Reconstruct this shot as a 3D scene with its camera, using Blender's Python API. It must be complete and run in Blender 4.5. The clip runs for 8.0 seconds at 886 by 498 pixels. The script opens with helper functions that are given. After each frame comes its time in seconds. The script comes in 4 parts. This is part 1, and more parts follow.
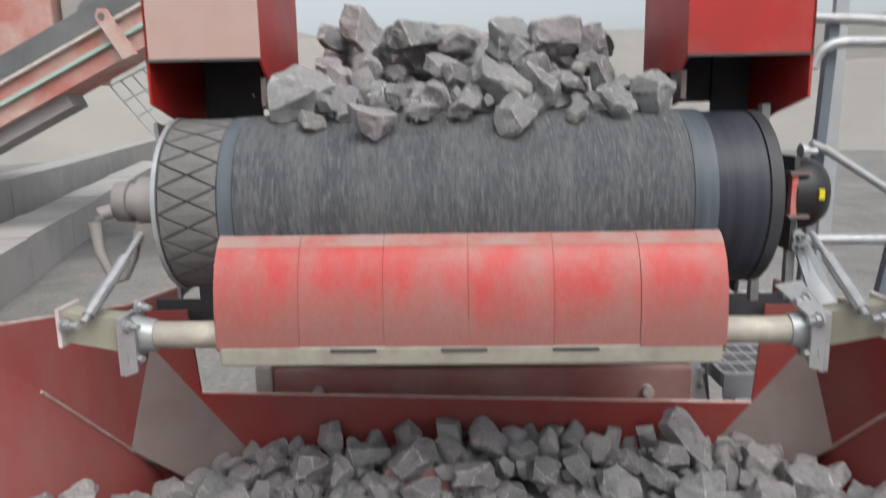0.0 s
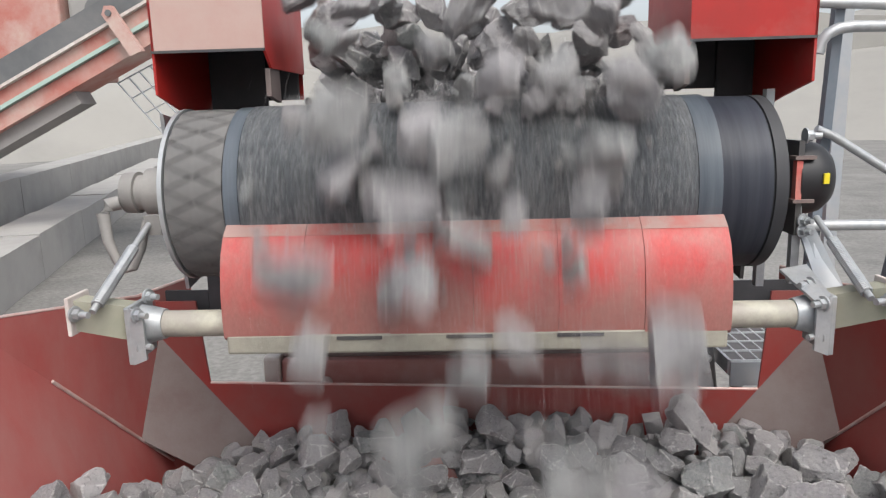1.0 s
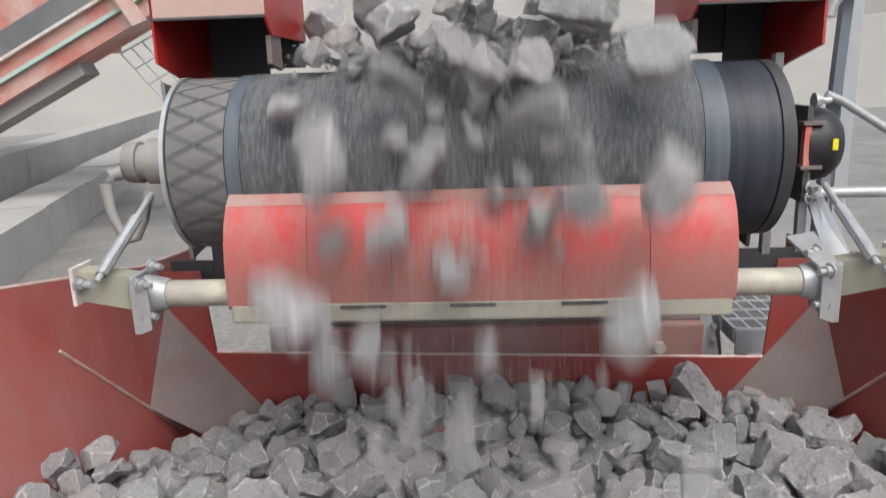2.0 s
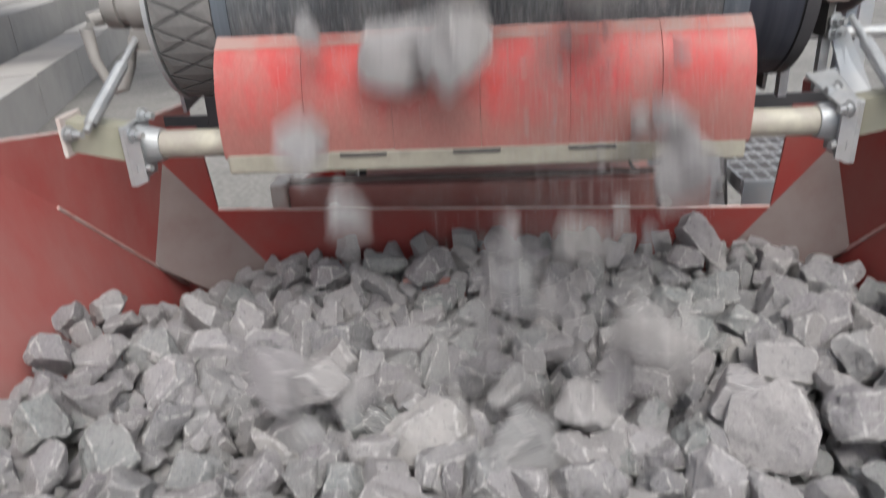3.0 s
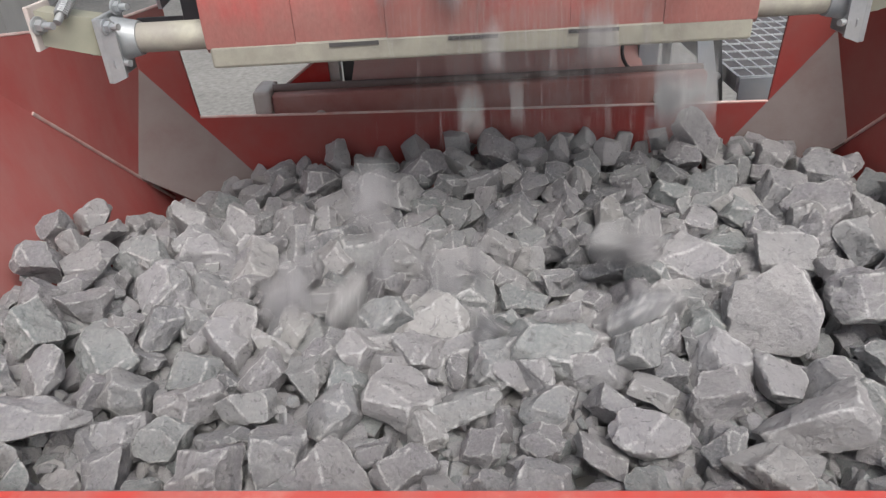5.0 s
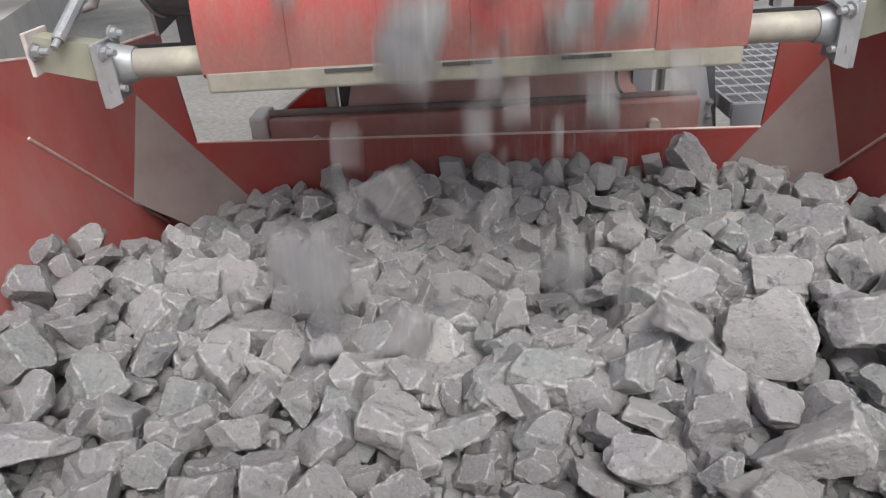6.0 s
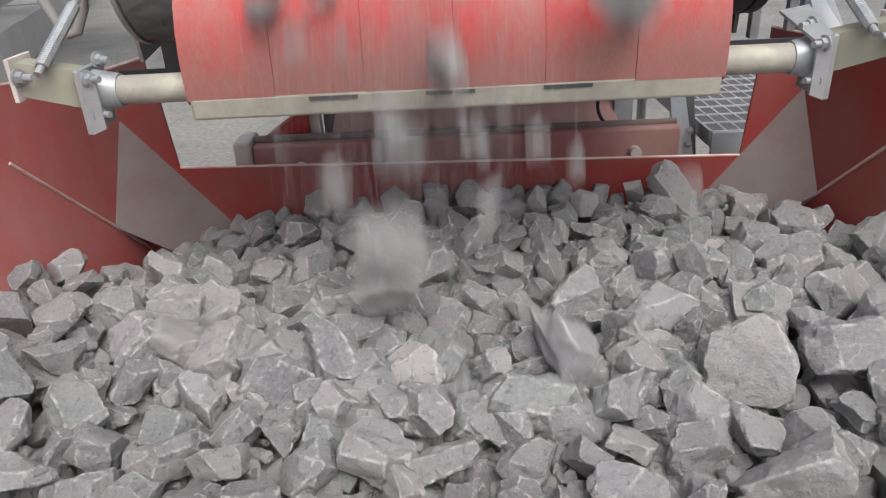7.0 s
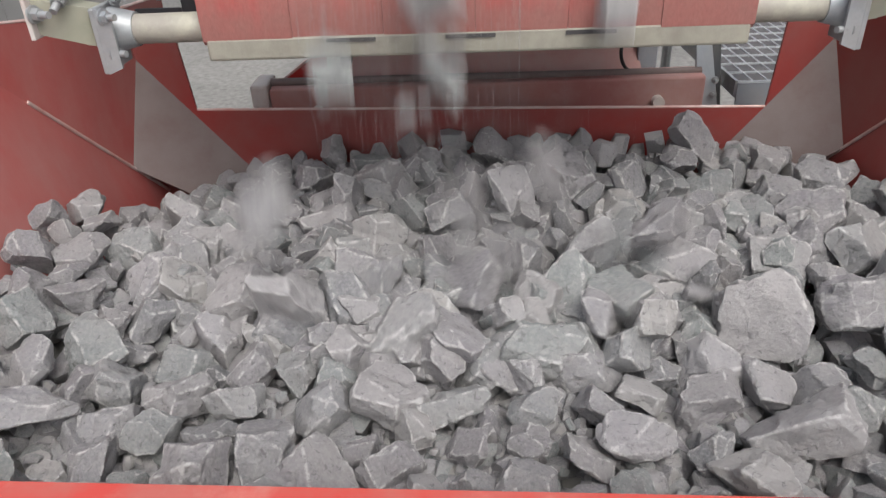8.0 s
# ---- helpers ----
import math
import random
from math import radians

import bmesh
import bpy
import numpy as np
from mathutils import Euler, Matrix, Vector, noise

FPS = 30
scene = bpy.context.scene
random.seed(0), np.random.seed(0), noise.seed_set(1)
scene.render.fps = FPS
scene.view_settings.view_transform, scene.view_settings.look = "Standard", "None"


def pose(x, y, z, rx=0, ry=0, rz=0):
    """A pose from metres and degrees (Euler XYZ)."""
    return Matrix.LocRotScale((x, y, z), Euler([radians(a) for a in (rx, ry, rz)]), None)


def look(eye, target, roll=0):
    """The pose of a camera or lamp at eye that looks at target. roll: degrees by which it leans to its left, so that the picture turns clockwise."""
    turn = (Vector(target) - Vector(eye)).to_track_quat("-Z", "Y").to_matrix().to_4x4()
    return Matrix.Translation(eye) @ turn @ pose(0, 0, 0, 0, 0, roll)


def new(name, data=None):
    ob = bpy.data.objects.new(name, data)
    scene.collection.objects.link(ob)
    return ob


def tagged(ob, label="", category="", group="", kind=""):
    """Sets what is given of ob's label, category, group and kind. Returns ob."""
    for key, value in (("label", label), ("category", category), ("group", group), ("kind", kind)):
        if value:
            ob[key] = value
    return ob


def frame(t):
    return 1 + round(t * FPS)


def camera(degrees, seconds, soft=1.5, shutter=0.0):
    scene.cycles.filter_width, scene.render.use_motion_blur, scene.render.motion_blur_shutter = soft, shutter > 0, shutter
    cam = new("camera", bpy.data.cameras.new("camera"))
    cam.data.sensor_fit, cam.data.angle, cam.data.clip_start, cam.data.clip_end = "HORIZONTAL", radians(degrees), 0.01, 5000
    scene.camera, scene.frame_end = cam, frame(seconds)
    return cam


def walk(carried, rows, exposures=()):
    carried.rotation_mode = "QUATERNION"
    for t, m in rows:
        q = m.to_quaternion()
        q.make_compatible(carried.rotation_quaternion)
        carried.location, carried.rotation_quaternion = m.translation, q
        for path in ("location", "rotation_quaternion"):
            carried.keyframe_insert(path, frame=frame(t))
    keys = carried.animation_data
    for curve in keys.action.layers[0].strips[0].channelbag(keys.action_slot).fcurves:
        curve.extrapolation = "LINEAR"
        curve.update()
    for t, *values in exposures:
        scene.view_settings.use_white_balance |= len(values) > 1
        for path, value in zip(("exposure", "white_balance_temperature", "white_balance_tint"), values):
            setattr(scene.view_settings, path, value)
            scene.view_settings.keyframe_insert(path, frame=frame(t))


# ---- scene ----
cam = camera(63.4, 8.0, soft=1.25, shutter=0.7)
PATH = [
    (0, (-0.01, -1.487, 3.509), (-0.066, 0.477, 3.139), -1.0),
    (0.5, (0.009, -1.485, 3.481), (-0.038, 0.456, 3.002), -2.2),
    (1, (-0.002, -1.498, 3.494), (-0.081, 0.463, 3.11), -1.6),
    (2.5, (0.006, -1.481, 3.476), (-0.104, 0.422, 2.869), -2.4),
    (3, (0.001, -1.467, 3.432), (-0.115, 0.358, 2.623), -3.0),
    (3.5, (-0.018, -1.461, 3.386), (-0.128, 0.303, 2.448), -3.0),
    (4, (-0.037, -1.462, 3.359), (-0.138, 0.274, 2.371), -3.0),
    (4.5, (-0.037, -1.462, 3.359), (-0.16, 0.269, 2.365), -3.5),
    (4.7, (-0.037, -1.462, 3.359), (-0.122, 0.264, 2.357), -4.0),
    (6, (-0.03, -1.462, 3.355), (-0.094, 0.305, 2.422), -3.7),
    (6.5, (-0.029, -1.461, 3.359), (-0.102, 0.311, 2.436), -4.0),
    (7, (-0.029, -1.463, 3.361), (-0.045, 0.335, 2.486), -2.9),
    (7.5, (-0.023, -1.465, 3.362), (-0.084, 0.296, 2.415), -2.5),
    (8, (-0.027, -1.46, 3.359), (-0.094, 0.269, 2.358), -2.5),
]
walk(cam, [(t, look(eye, aim, roll)) for t, eye, aim, roll in PATH],
     exposures=[(0, -0.06), (1, 0.18), (2.5, 0.12), (4.5, 0.07), (8, 0.05)])

# ---- world and light: bright overcast ----
world = bpy.data.worlds.new("overcast_sky")
scene.world = world
world.use_nodes = True
wn = world.node_tree
wbg = wn.nodes["Background"]
sky = wn.nodes.new("ShaderNodeTexSky")
sky.sky_type = "NISHITA"
sky.sun_disc = False
sky.sun_elevation = radians(56)
sky.sun_rotation = radians(159)
sky.dust_density = 4.0
hs = wn.nodes.new("ShaderNodeHueSaturation")
hs.inputs["Saturation"].default_value = 0.38
wn.links.new(sky.outputs[0], hs.inputs["Color"])
wn.links.new(hs.outputs[0], wbg.inputs[0])
wbg.inputs[1].default_value = 0.192

sun_data = bpy.data.lights.new("sun", "SUN")
sun_data.energy = 1.55
sun_data.angle = radians(40)
sun_data.color = (1.0, 0.975, 0.935)
sun = new("sun", sun_data)
sun.matrix_world = look((2.0, -5.2, 10.76), (0, 0, 2.5))

# ---- materials ----
def mat(name, base, rough=0.6, metal=0.0, second=None, scale=8.0, amount=(0.4, 0.65), bump=0.0, bump_scale=60.0,
        dust=None, dust_amount=(0.45, 0.7), dust_scale=3.0, stretch=(1, 1, 1), fine=0.0, film=None):
    """A painted, metal or mineral surface: base colour, a second colour in patches, dust in broader patches, fine grain and relief."""
    m = bpy.data.materials.new(name)
    m.use_nodes = True
    nt = m.node_tree
    nd, lk = nt.nodes, nt.links
    bsdf = nd["Principled BSDF"]
    bsdf.inputs["Roughness"].default_value = rough
    bsdf.inputs["Metallic"].default_value = metal
    tc = nd.new("ShaderNodeTexCoord")
    mp = nd.new("ShaderNodeMapping")
    mp.inputs["Scale"].default_value = stretch
    lk.new(tc.outputs["Object"], mp.inputs["Vector"])

    def noise_tex(s, detail=6.0, r=0.6):
        n = nd.new("ShaderNodeTexNoise")
        n.inputs["Scale"].default_value = s
        n.inputs["Detail"].default_value = detail
        n.inputs["Roughness"].default_value = r
        lk.new(mp.outputs[0], n.inputs["Vector"])
        return n

    def ramp(src, a, b):
        r = nd.new("ShaderNodeMapRange")
        r.inputs["From Min"].default_value, r.inputs["From Max"].default_value = a, b
        lk.new(src, r.inputs["Value"])
        return r.outputs["Result"]

    def mix(fac, a, b, kind="MIX"):
        x = nd.new("ShaderNodeMix")
        x.data_type, x.blend_type = "RGBA", kind
        for sock, v in ((0, fac), (6, a), (7, b)):
            if isinstance(v, (int, float)):
                x.inputs[sock].default_value = v
            elif isinstance(v, tuple):
                x.inputs[sock].default_value = (*v, 1)
            else:
                lk.new(v, x.inputs[sock])
        return x.outputs[2]

    col = base
    if second:
        col = mix(ramp(noise_tex(scale).outputs["Fac"], *amount), col, second)
    if dust:
        col = mix(ramp(noise_tex(dust_scale, 8.0, 0.65).outputs["Fac"], *dust_amount), col, dust)
    if film:
        tint, clear, full = film
        sep = nd.new("ShaderNodeSeparateXYZ")
        lk.new(tc.outputs["Object"], sep.inputs[0])
        wave = nd.new("ShaderNodeMath")
        wave.operation = "MULTIPLY_ADD"
        lk.new(noise_tex(5.0, 5.0).outputs["Fac"], wave.inputs[0])
        wave.inputs[1].default_value = 0.16
        lk.new(sep.outputs["Z"], wave.inputs[2])
        cover = ramp(wave.outputs[0], clear + 0.08, full + 0.08)
        part_cover = nd.new("ShaderNodeMath")
        part_cover.operation = "MULTIPLY"
        part_cover.inputs[1].default_value = 0.8
        lk.new(cover, part_cover.inputs[0])
        col = mix(part_cover.outputs[0], col, tint)
    if fine:
        g = ramp(noise_tex(bump_scale * 1.7, 3.0).outputs["Fac"], 0.25, 0.75)
        hv = nd.new("ShaderNodeHueSaturation")
        mr = nd.new("ShaderNodeMapRange")
        mr.inputs["To Min"].default_value, mr.inputs["To Max"].default_value = 1 - fine, 1 + fine
        lk.new(g, mr.inputs["Value"])
        lk.new(mr.outputs[0], hv.inputs["Value"])
        if isinstance(col, tuple):
            hv.inputs["Color"].default_value = (*col, 1)
        else:
            lk.new(col, hv.inputs["Color"])
        col = hv.outputs[0]
    if isinstance(col, tuple):
        bsdf.inputs["Base Color"].default_value = (*col, 1)
    else:
        lk.new(col, bsdf.inputs["Base Color"])
    if bump:
        bn = nd.new("ShaderNodeBump")
        bn.inputs["Strength"].default_value = bump
        bn.inputs["Distance"].default_value = 0.01
        lk.new(noise_tex(bump_scale, 8.0, 0.7).outputs["Fac"], bn.inputs["Height"])
        lk.new(bn.outputs[0], bsdf.inputs["Normal"])
    return m


def rock_material(name, per_object):
    """Grey limestone: tone and tint differ from stone to stone, pale veins, dusty grain, rough relief."""
    m = bpy.data.materials.new(name)
    m.use_nodes = True
    nt = m.node_tree
    nd, lk = nt.nodes, nt.links
    bsdf = nd["Principled BSDF"]
    bsdf.inputs["Roughness"].default_value = 0.9
    bsdf.inputs["Specular IOR Level"].default_value = 0.25
    tc = nd.new("ShaderNodeTexCoord")
    if per_object:
        rnd = nd.new("ShaderNodeObjectInfo").outputs["Random"]
    else:
        rnd = nd.new("ShaderNodeNewGeometry").outputs["Random Per Island"]
    tint = nd.new("ShaderNodeValToRGB")
    el = tint.color_ramp.elements
    el[0].position, el[0].color = 0.0, (0.238, 0.240, 0.252, 1)
    el[1].position, el[1].color = 1.0, (0.470, 0.456, 0.440, 1)
    for pos, c in ((0.2, (0.370, 0.360, 0.370, 1)), (0.38, (0.286, 0.310, 0.305, 1)), (0.55, (0.400, 0.384, 0.388, 1)),
                   (0.7, (0.280, 0.268, 0.282, 1)), (0.86, (0.420, 0.407, 0.420, 1))):
        e = el.new(pos)
        e.color = c
    lk.new(rnd, tint.inputs[0])
    shift = nd.new("ShaderNodeVectorMath")
    shift.operation = "SCALE"
    comb = nd.new("ShaderNodeCombineXYZ")
    for k in range(3):
        lk.new(rnd, comb.inputs[k])
    lk.new(comb.outputs[0], shift.inputs[0])
    shift.inputs["Scale"].default_value = 37.0
    add = nd.new("ShaderNodeVectorMath")
    lk.new(tc.outputs["Object"], add.inputs[0])
    lk.new(shift.outputs[0], add.inputs[1])

    def noise_tex(s, detail=6.0, r=0.6, dist=0.0):
        n = nd.new("ShaderNodeTexNoise")
        n.inputs["Scale"].default_value, n.inputs["Detail"].default_value = s, detail
        n.inputs["Roughness"].default_value, n.inputs["Distortion"].default_value = r, dist
        lk.new(add.outputs[0], n.inputs["Vector"])
        return n.outputs["Fac"]

    def ramp(srcs, a, b, lo=0.0, hi=1.0):
        r = nd.new("ShaderNodeMapRange")
        for key, v in (("From Min", a), ("From Max", b), ("To Min", lo), ("To Max", hi)):
            r.inputs[key].default_value = v
        lk.new(srcs, r.inputs["Value"])
        return r.outputs["Result"]

    def mix(fac, a, b, kind="MIX"):
        x = nd.new("ShaderNodeMix")
        x.data_type, x.blend_type = "RGBA", kind
        lk.new(fac, x.inputs[0])
        for sock, v in ((6, a), (7, b)):
            if isinstance(v, tuple):
                x.inputs[sock].default_value = (*v, 1)
            else:
                lk.new(v, x.inputs[sock])
        return x.outputs[2]
    unit = 1.0 if per_object else 12.0
    # dust film in broad soft patches, fine speckle
    col = mix(ramp(noise_tex(1.3 * unit, 3), 0.40, 0.70, 0, 0.5), tint.outputs[0], (0.435, 0.42, 0.408))
    col = mix(ramp(noise_tex(2.6 * unit, 6, 0.65), 0.48, 0.74, 0, 0.5), col, (0.265, 0.257, 0.26))
    # thin pale calcite veins, in patches
    vo = nd.new("ShaderNodeTexVoronoi")
    vo.feature = "DISTANCE_TO_EDGE"
    vo.inputs["Scale"].default_value = 2.8 * unit
    wob = nd.new("ShaderNodeTexNoise")
    wob.inputs["Scale"].default_value = 3.0 * unit
    lk.new(add.outputs[0], wob.inputs["Vector"])
    wv = nd.new("ShaderNodeVectorMath")
    wv.operation = "MULTIPLY_ADD"
    lk.new(wob.outputs["Color"], wv.inputs[0])
    wv.inputs[1].default_value = (0.26 / unit,) * 3
    lk.new(add.outputs[0], wv.inputs[2])
    lk.new(wv.outputs[0], vo.inputs["Vector"])
    vein = nd.new("ShaderNodeMath")
    vein.operation = "MULTIPLY"
    lk.new(ramp(vo.outputs["Distance"], 0.016, 0.003), vein.inputs[0])
    lk.new(ramp(noise_tex(2.2 * unit), 0.55, 0.66, 0, 0.4), vein.inputs[1])
    col = mix(vein.outputs[0], col, (0.64, 0.63, 0.62))
    col = mix(ramp(noise_tex(19 * unit, 4), 0.42, 0.72, 0, 0.5), col, (0.49, 0.48, 0.472))
    col = mix(ramp(noise_tex(11 * unit, 3, 0.6, 0.8), 0.40, 0.30, 0, 0.55), col, (0.15, 0.147, 0.15))
    # freshly chipped pale arrises
    worn = nd.new("ShaderNodeAttribute")
    worn.attribute_name = "arris"
    edge = worn.outputs["Fac"]
    chip = nd.new("ShaderNodeMath")
    chip.operation = "MULTIPLY"
    lk.new(ramp(edge, 0.45, 0.85), chip.inputs[0])
    lk.new(ramp(noise_tex(6.5 * unit, 6, 0.7), 0.46, 0.58, 0.0, 0.95), chip.inputs[1])
    col = mix(chip.outputs[0], col, (0.66, 0.65, 0.64))
    lk.new(col, bsdf.inputs["Base Color"])
    b1 = nd.new("ShaderNodeBump")
    b1.inputs["Strength"].default_value = 0.75
    b1.inputs["Distance"].default_value = 0.022 if per_object else 0.010
    lk.new(noise_tex(4.5 * unit, 10, 0.72), b1.inputs["Height"])
    b2 = nd.new("ShaderNodeBump")
    b2.inputs["Strength"].default_value = 0.75
    b2.inputs["Distance"].default_value = 0.008
    lk.new(noise_tex(20 * unit, 6, 0.7), b2.inputs["Height"])
    lk.new(b1.outputs[0], b2.inputs["Normal"])
    lk.new(b2.outputs[0], bsdf.inputs["Normal"])
    return m


M_ROCK = rock_material("limestone", True)
M_RUBBLE = rock_material("limestone_rubble", False)
M_RED = mat("red_paint", (0.42, 0.018, 0.014), 0.45, second=(0.33, 0.022, 0.018), scale=5, dust=(0.36, 0.19, 0.165), dust_amount=(0.5, 0.95), dust_scale=2.2, bump=0.06, bump_scale=25)
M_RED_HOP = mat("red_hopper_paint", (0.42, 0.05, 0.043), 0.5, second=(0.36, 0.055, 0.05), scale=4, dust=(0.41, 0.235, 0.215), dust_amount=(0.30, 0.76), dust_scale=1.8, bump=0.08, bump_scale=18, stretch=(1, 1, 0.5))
M_RED_DEEP = mat("deeper_red_paint", (0.27, 0.028, 0.025), 0.48, second=(0.22, 0.034, 0.030), scale=4, dust=(0.28, 0.125, 0.11), dust_amount=(0.36, 0.9), dust_scale=2.0, bump=0.08, bump_scale=18)
M_BEAM = mat("dusty_beam_paint", (0.38, 0.15, 0.135), 0.65, second=(0.42, 0.20, 0.18), scale=5, dust=(0.46, 0.33, 0.30), dust_amount=(0.4, 0.8), dust_scale=3.5, bump=0.08)
M_RAIL = mat("dusty_olive_rail", (0.35, 0.335, 0.275), 0.7, second=(0.28, 0.265, 0.22), scale=9, dust=(0.24, 0.22, 0.19), dust_amount=(0.45, 0.75), dust_scale=14, bump=0.15)
M_RED_DUSTY = mat("dusty_red_paint", (0.47, 0.30, 0.262), 0.75, second=(0.49, 0.345, 0.305), scale=3, dust=(0.50, 0.385, 0.345), dust_amount=(0.4, 0.8), dust_scale=4, bump=0.05)
M_WORN = mat("worn_dusty_plate", (0.175, 0.128, 0.118), 0.8, second=(0.19, 0.15, 0.14), scale=7, dust=(0.215, 0.185, 0.175), dust_amount=(0.4, 0.75), dust_scale=5, bump=0.15, bump_scale=40)
M_EDGE = mat("worn_steel_edge", (0.62, 0.50, 0.47), 0.5, 0.2, second=(0.55, 0.30, 0.26), scale=14)
M_BRIGHTRED = mat("bright_red_rim", (0.52, 0.065, 0.052), 0.45, second=(0.46, 0.12, 0.10), scale=9, dust=(0.6, 0.35, 0.3), dust_amount=(0.5, 0.9), dust_scale=6)
M_BLADE = mat("red_polyurethane", (0.47, 0.048, 0.045), 0.5, second=(0.40, 0.085, 0.075), scale=14, dust=(0.32, 0.205, 0.18), dust_amount=(0.44, 0.80), dust_scale=3.2, stretch=(1.6, 1, 0.8), bump=0.12, bump_scale=70, fine=0.1, film=((0.29, 0.145, 0.125), 3.155, 3.055))
M_BLADETIP = mat("dusty_blade_tip", (0.36, 0.235, 0.21), 0.85, second=(0.40, 0.13, 0.115), scale=12, bump=0.2)
M_CREAM = mat("cream_painted_steel", (0.47, 0.455, 0.37), 0.5, second=(0.38, 0.355, 0.295), scale=18, dust=(0.33, 0.305, 0.265), dust_amount=(0.38, 0.62), dust_scale=9, bump=0.08)
M_OLIVE = mat("olive_zinc_plate", (0.30, 0.31, 0.235), 0.55, 0.15, second=(0.36, 0.35, 0.27), scale=10, dust=(0.42, 0.39, 0.33), dust_amount=(0.45, 0.8))
M_GALV = mat("galvanised_steel", (0.45, 0.47, 0.48), 0.48, 0.5, second=(0.36, 0.38, 0.40), scale=30, dust=(0.40, 0.395, 0.38), dust_amount=(0.45, 0.8), dust_scale=10)
M_BRIGHT = mat("bright_galvanised_bar", (0.66, 0.68, 0.69), 0.4, 0.4, second=(0.56, 0.58, 0.6), scale=25)
M_UNDER = mat("dusty_under_plate", (0.12, 0.115, 0.12), 0.7, 0.1, second=(0.16, 0.15, 0.15), scale=8, dust=(0.22, 0.21, 0.2), dust_amount=(0.5, 0.9), dust_scale=5)
M_GREYP = mat("grey_painted_steel", (0.34, 0.37, 0.40), 0.5, 0.1, second=(0.38, 0.40, 0.42), scale=12, dust=(0.43, 0.41, 0.39), dust_amount=(0.45, 0.8))
M_SLATE = mat("slate_grey_post", (0.13, 0.16, 0.19), 0.5, second=(0.17, 0.19, 0.22), scale=9)
M_BELT = mat("belt_rubber_worn", (0.165, 0.178, 0.195), 0.7, second=(0.285, 0.292, 0.305), scale=58, amount=(0.50, 0.66), stretch=(2.0, 0.40, 0.40), dust=(0.29, 0.30, 0.31), dust_amount=(0.40, 0.75), dust_scale=5.0, bump=0.7, bump_scale=45, fine=0.3)
M_BELTEDGE = mat("belt_rubber_edge", (0.13, 0.155, 0.19), 0.42, second=(0.26, 0.30, 0.345), scale=3, amount=(0.35, 0.75), stretch=(9, 0.5, 0.5), bump=0.05)
M_BELTDARK = mat("belt_rubber_dark_edge", (0.050, 0.055, 0.075), 0.42, second=(0.11, 0.12, 0.15), scale=3, amount=(0.35, 0.75), stretch=(9, 0.5, 0.5), bump=0.05)
M_LAG = mat("lagging_rubber_dusty", (0.140, 0.138, 0.136), 0.85, second=(0.175, 0.17, 0.165), scale=10, bump=0.15, fine=0.1)
# dark lagging rubber, also used for black sheets put in for shade
M_LAG_SHADE = mat("dark_lagging_and_shade", (0.03, 0.032, 0.036), 0.6, second=(0.05, 0.05, 0.055), scale=6)
M_BLACK = mat("black_plastic", (0.018, 0.018, 0.02), 0.45, second=(0.035, 0.035, 0.035), scale=6)
M_DARK = mat("dark_steel", (0.06, 0.06, 0.065), 0.6, 0.2, second=(0.1, 0.095, 0.09), scale=6)
M_YELLOW = mat("yellow_tag", (0.75, 0.62, 0.03), 0.4)
M_WHITE = mat("off_white_cap", (0.62, 0.58, 0.54), 0.6, second=(0.5, 0.42, 0.39), scale=12)
M_GROUND = mat("quarry_gravel", (0.19, 0.185, 0.175), 0.95, second=(0.145, 0.142, 0.135), scale=1.1, dust=(0.245, 0.238, 0.224), dust_amount=(0.4, 0.7), dust_scale=0.35, bump=0.8, bump_scale=9, fine=0.25)
M_BANK = mat("quarry_bank_earth", (0.27, 0.26, 0.24), 0.95, second=(0.225, 0.218, 0.205), scale=0.15, dust=(0.31, 0.30, 0.278), dust_amount=(0.4, 0.7), dust_scale=0.05, bump=0.6, bump_scale=1.5)
M_CONC = mat("pale_concrete", (0.38, 0.37, 0.35), 0.9, second=(0.32, 0.31, 0.295), scale=1.2, dust=(0.36, 0.35, 0.335), dust_scale=0.5, bump=0.3, bump_scale=8)
M_FARDARK = mat("far_dark_rubber", (0.12, 0.125, 0.13), 0.8, second=(0.17, 0.17, 0.17), scale=1.5)
M_FARRED = mat("far_dusty_red", (0.45, 0.16, 0.13), 0.7, second=(0.50, 0.30, 0.26), scale=1.3, dust=(0.55, 0.44, 0.39), dust_scale=0.9)
M_FARGREY = mat("far_dusty_grey_and_shade", (0.25, 0.24, 0.235), 0.9, second=(0.32, 0.30, 0.29), scale=1.2)
M_HUB = mat("dusty_bearing_metal", (0.26, 0.25, 0.238), 0.7, 0.2, second=(0.18, 0.175, 0.17), scale=18, dust=(0.36, 0.345, 0.325), dust_amount=(0.4, 0.7), dust_scale=9, bump=0.1)
M_GREEN = mat("green_pipe", (0.38, 0.50, 0.45), 0.6)

# ---- mesh helpers ----
def part(name, bm, material, parent=None, label="", smooth=False):
    me = bpy.data.meshes.new(name)
    bmesh.ops.recalc_face_normals(bm, faces=bm.faces[:])
    bm.to_mesh(me)
    bm.free()
    me.materials.append(material)
    if smooth:
        for p in me.polygons:
            p.use_smooth = True
        me.set_sharp_from_angle(angle=radians(38))
    ob = new(name, me)
    ob.parent = parent
    if label:
        tagged(ob, label)
    return ob


def thing(name, label, category, group="", kind="", at=(0, 0, 0)):
    ob = new(name)
    ob.location = at
    return tagged(ob, label, category, group, kind)


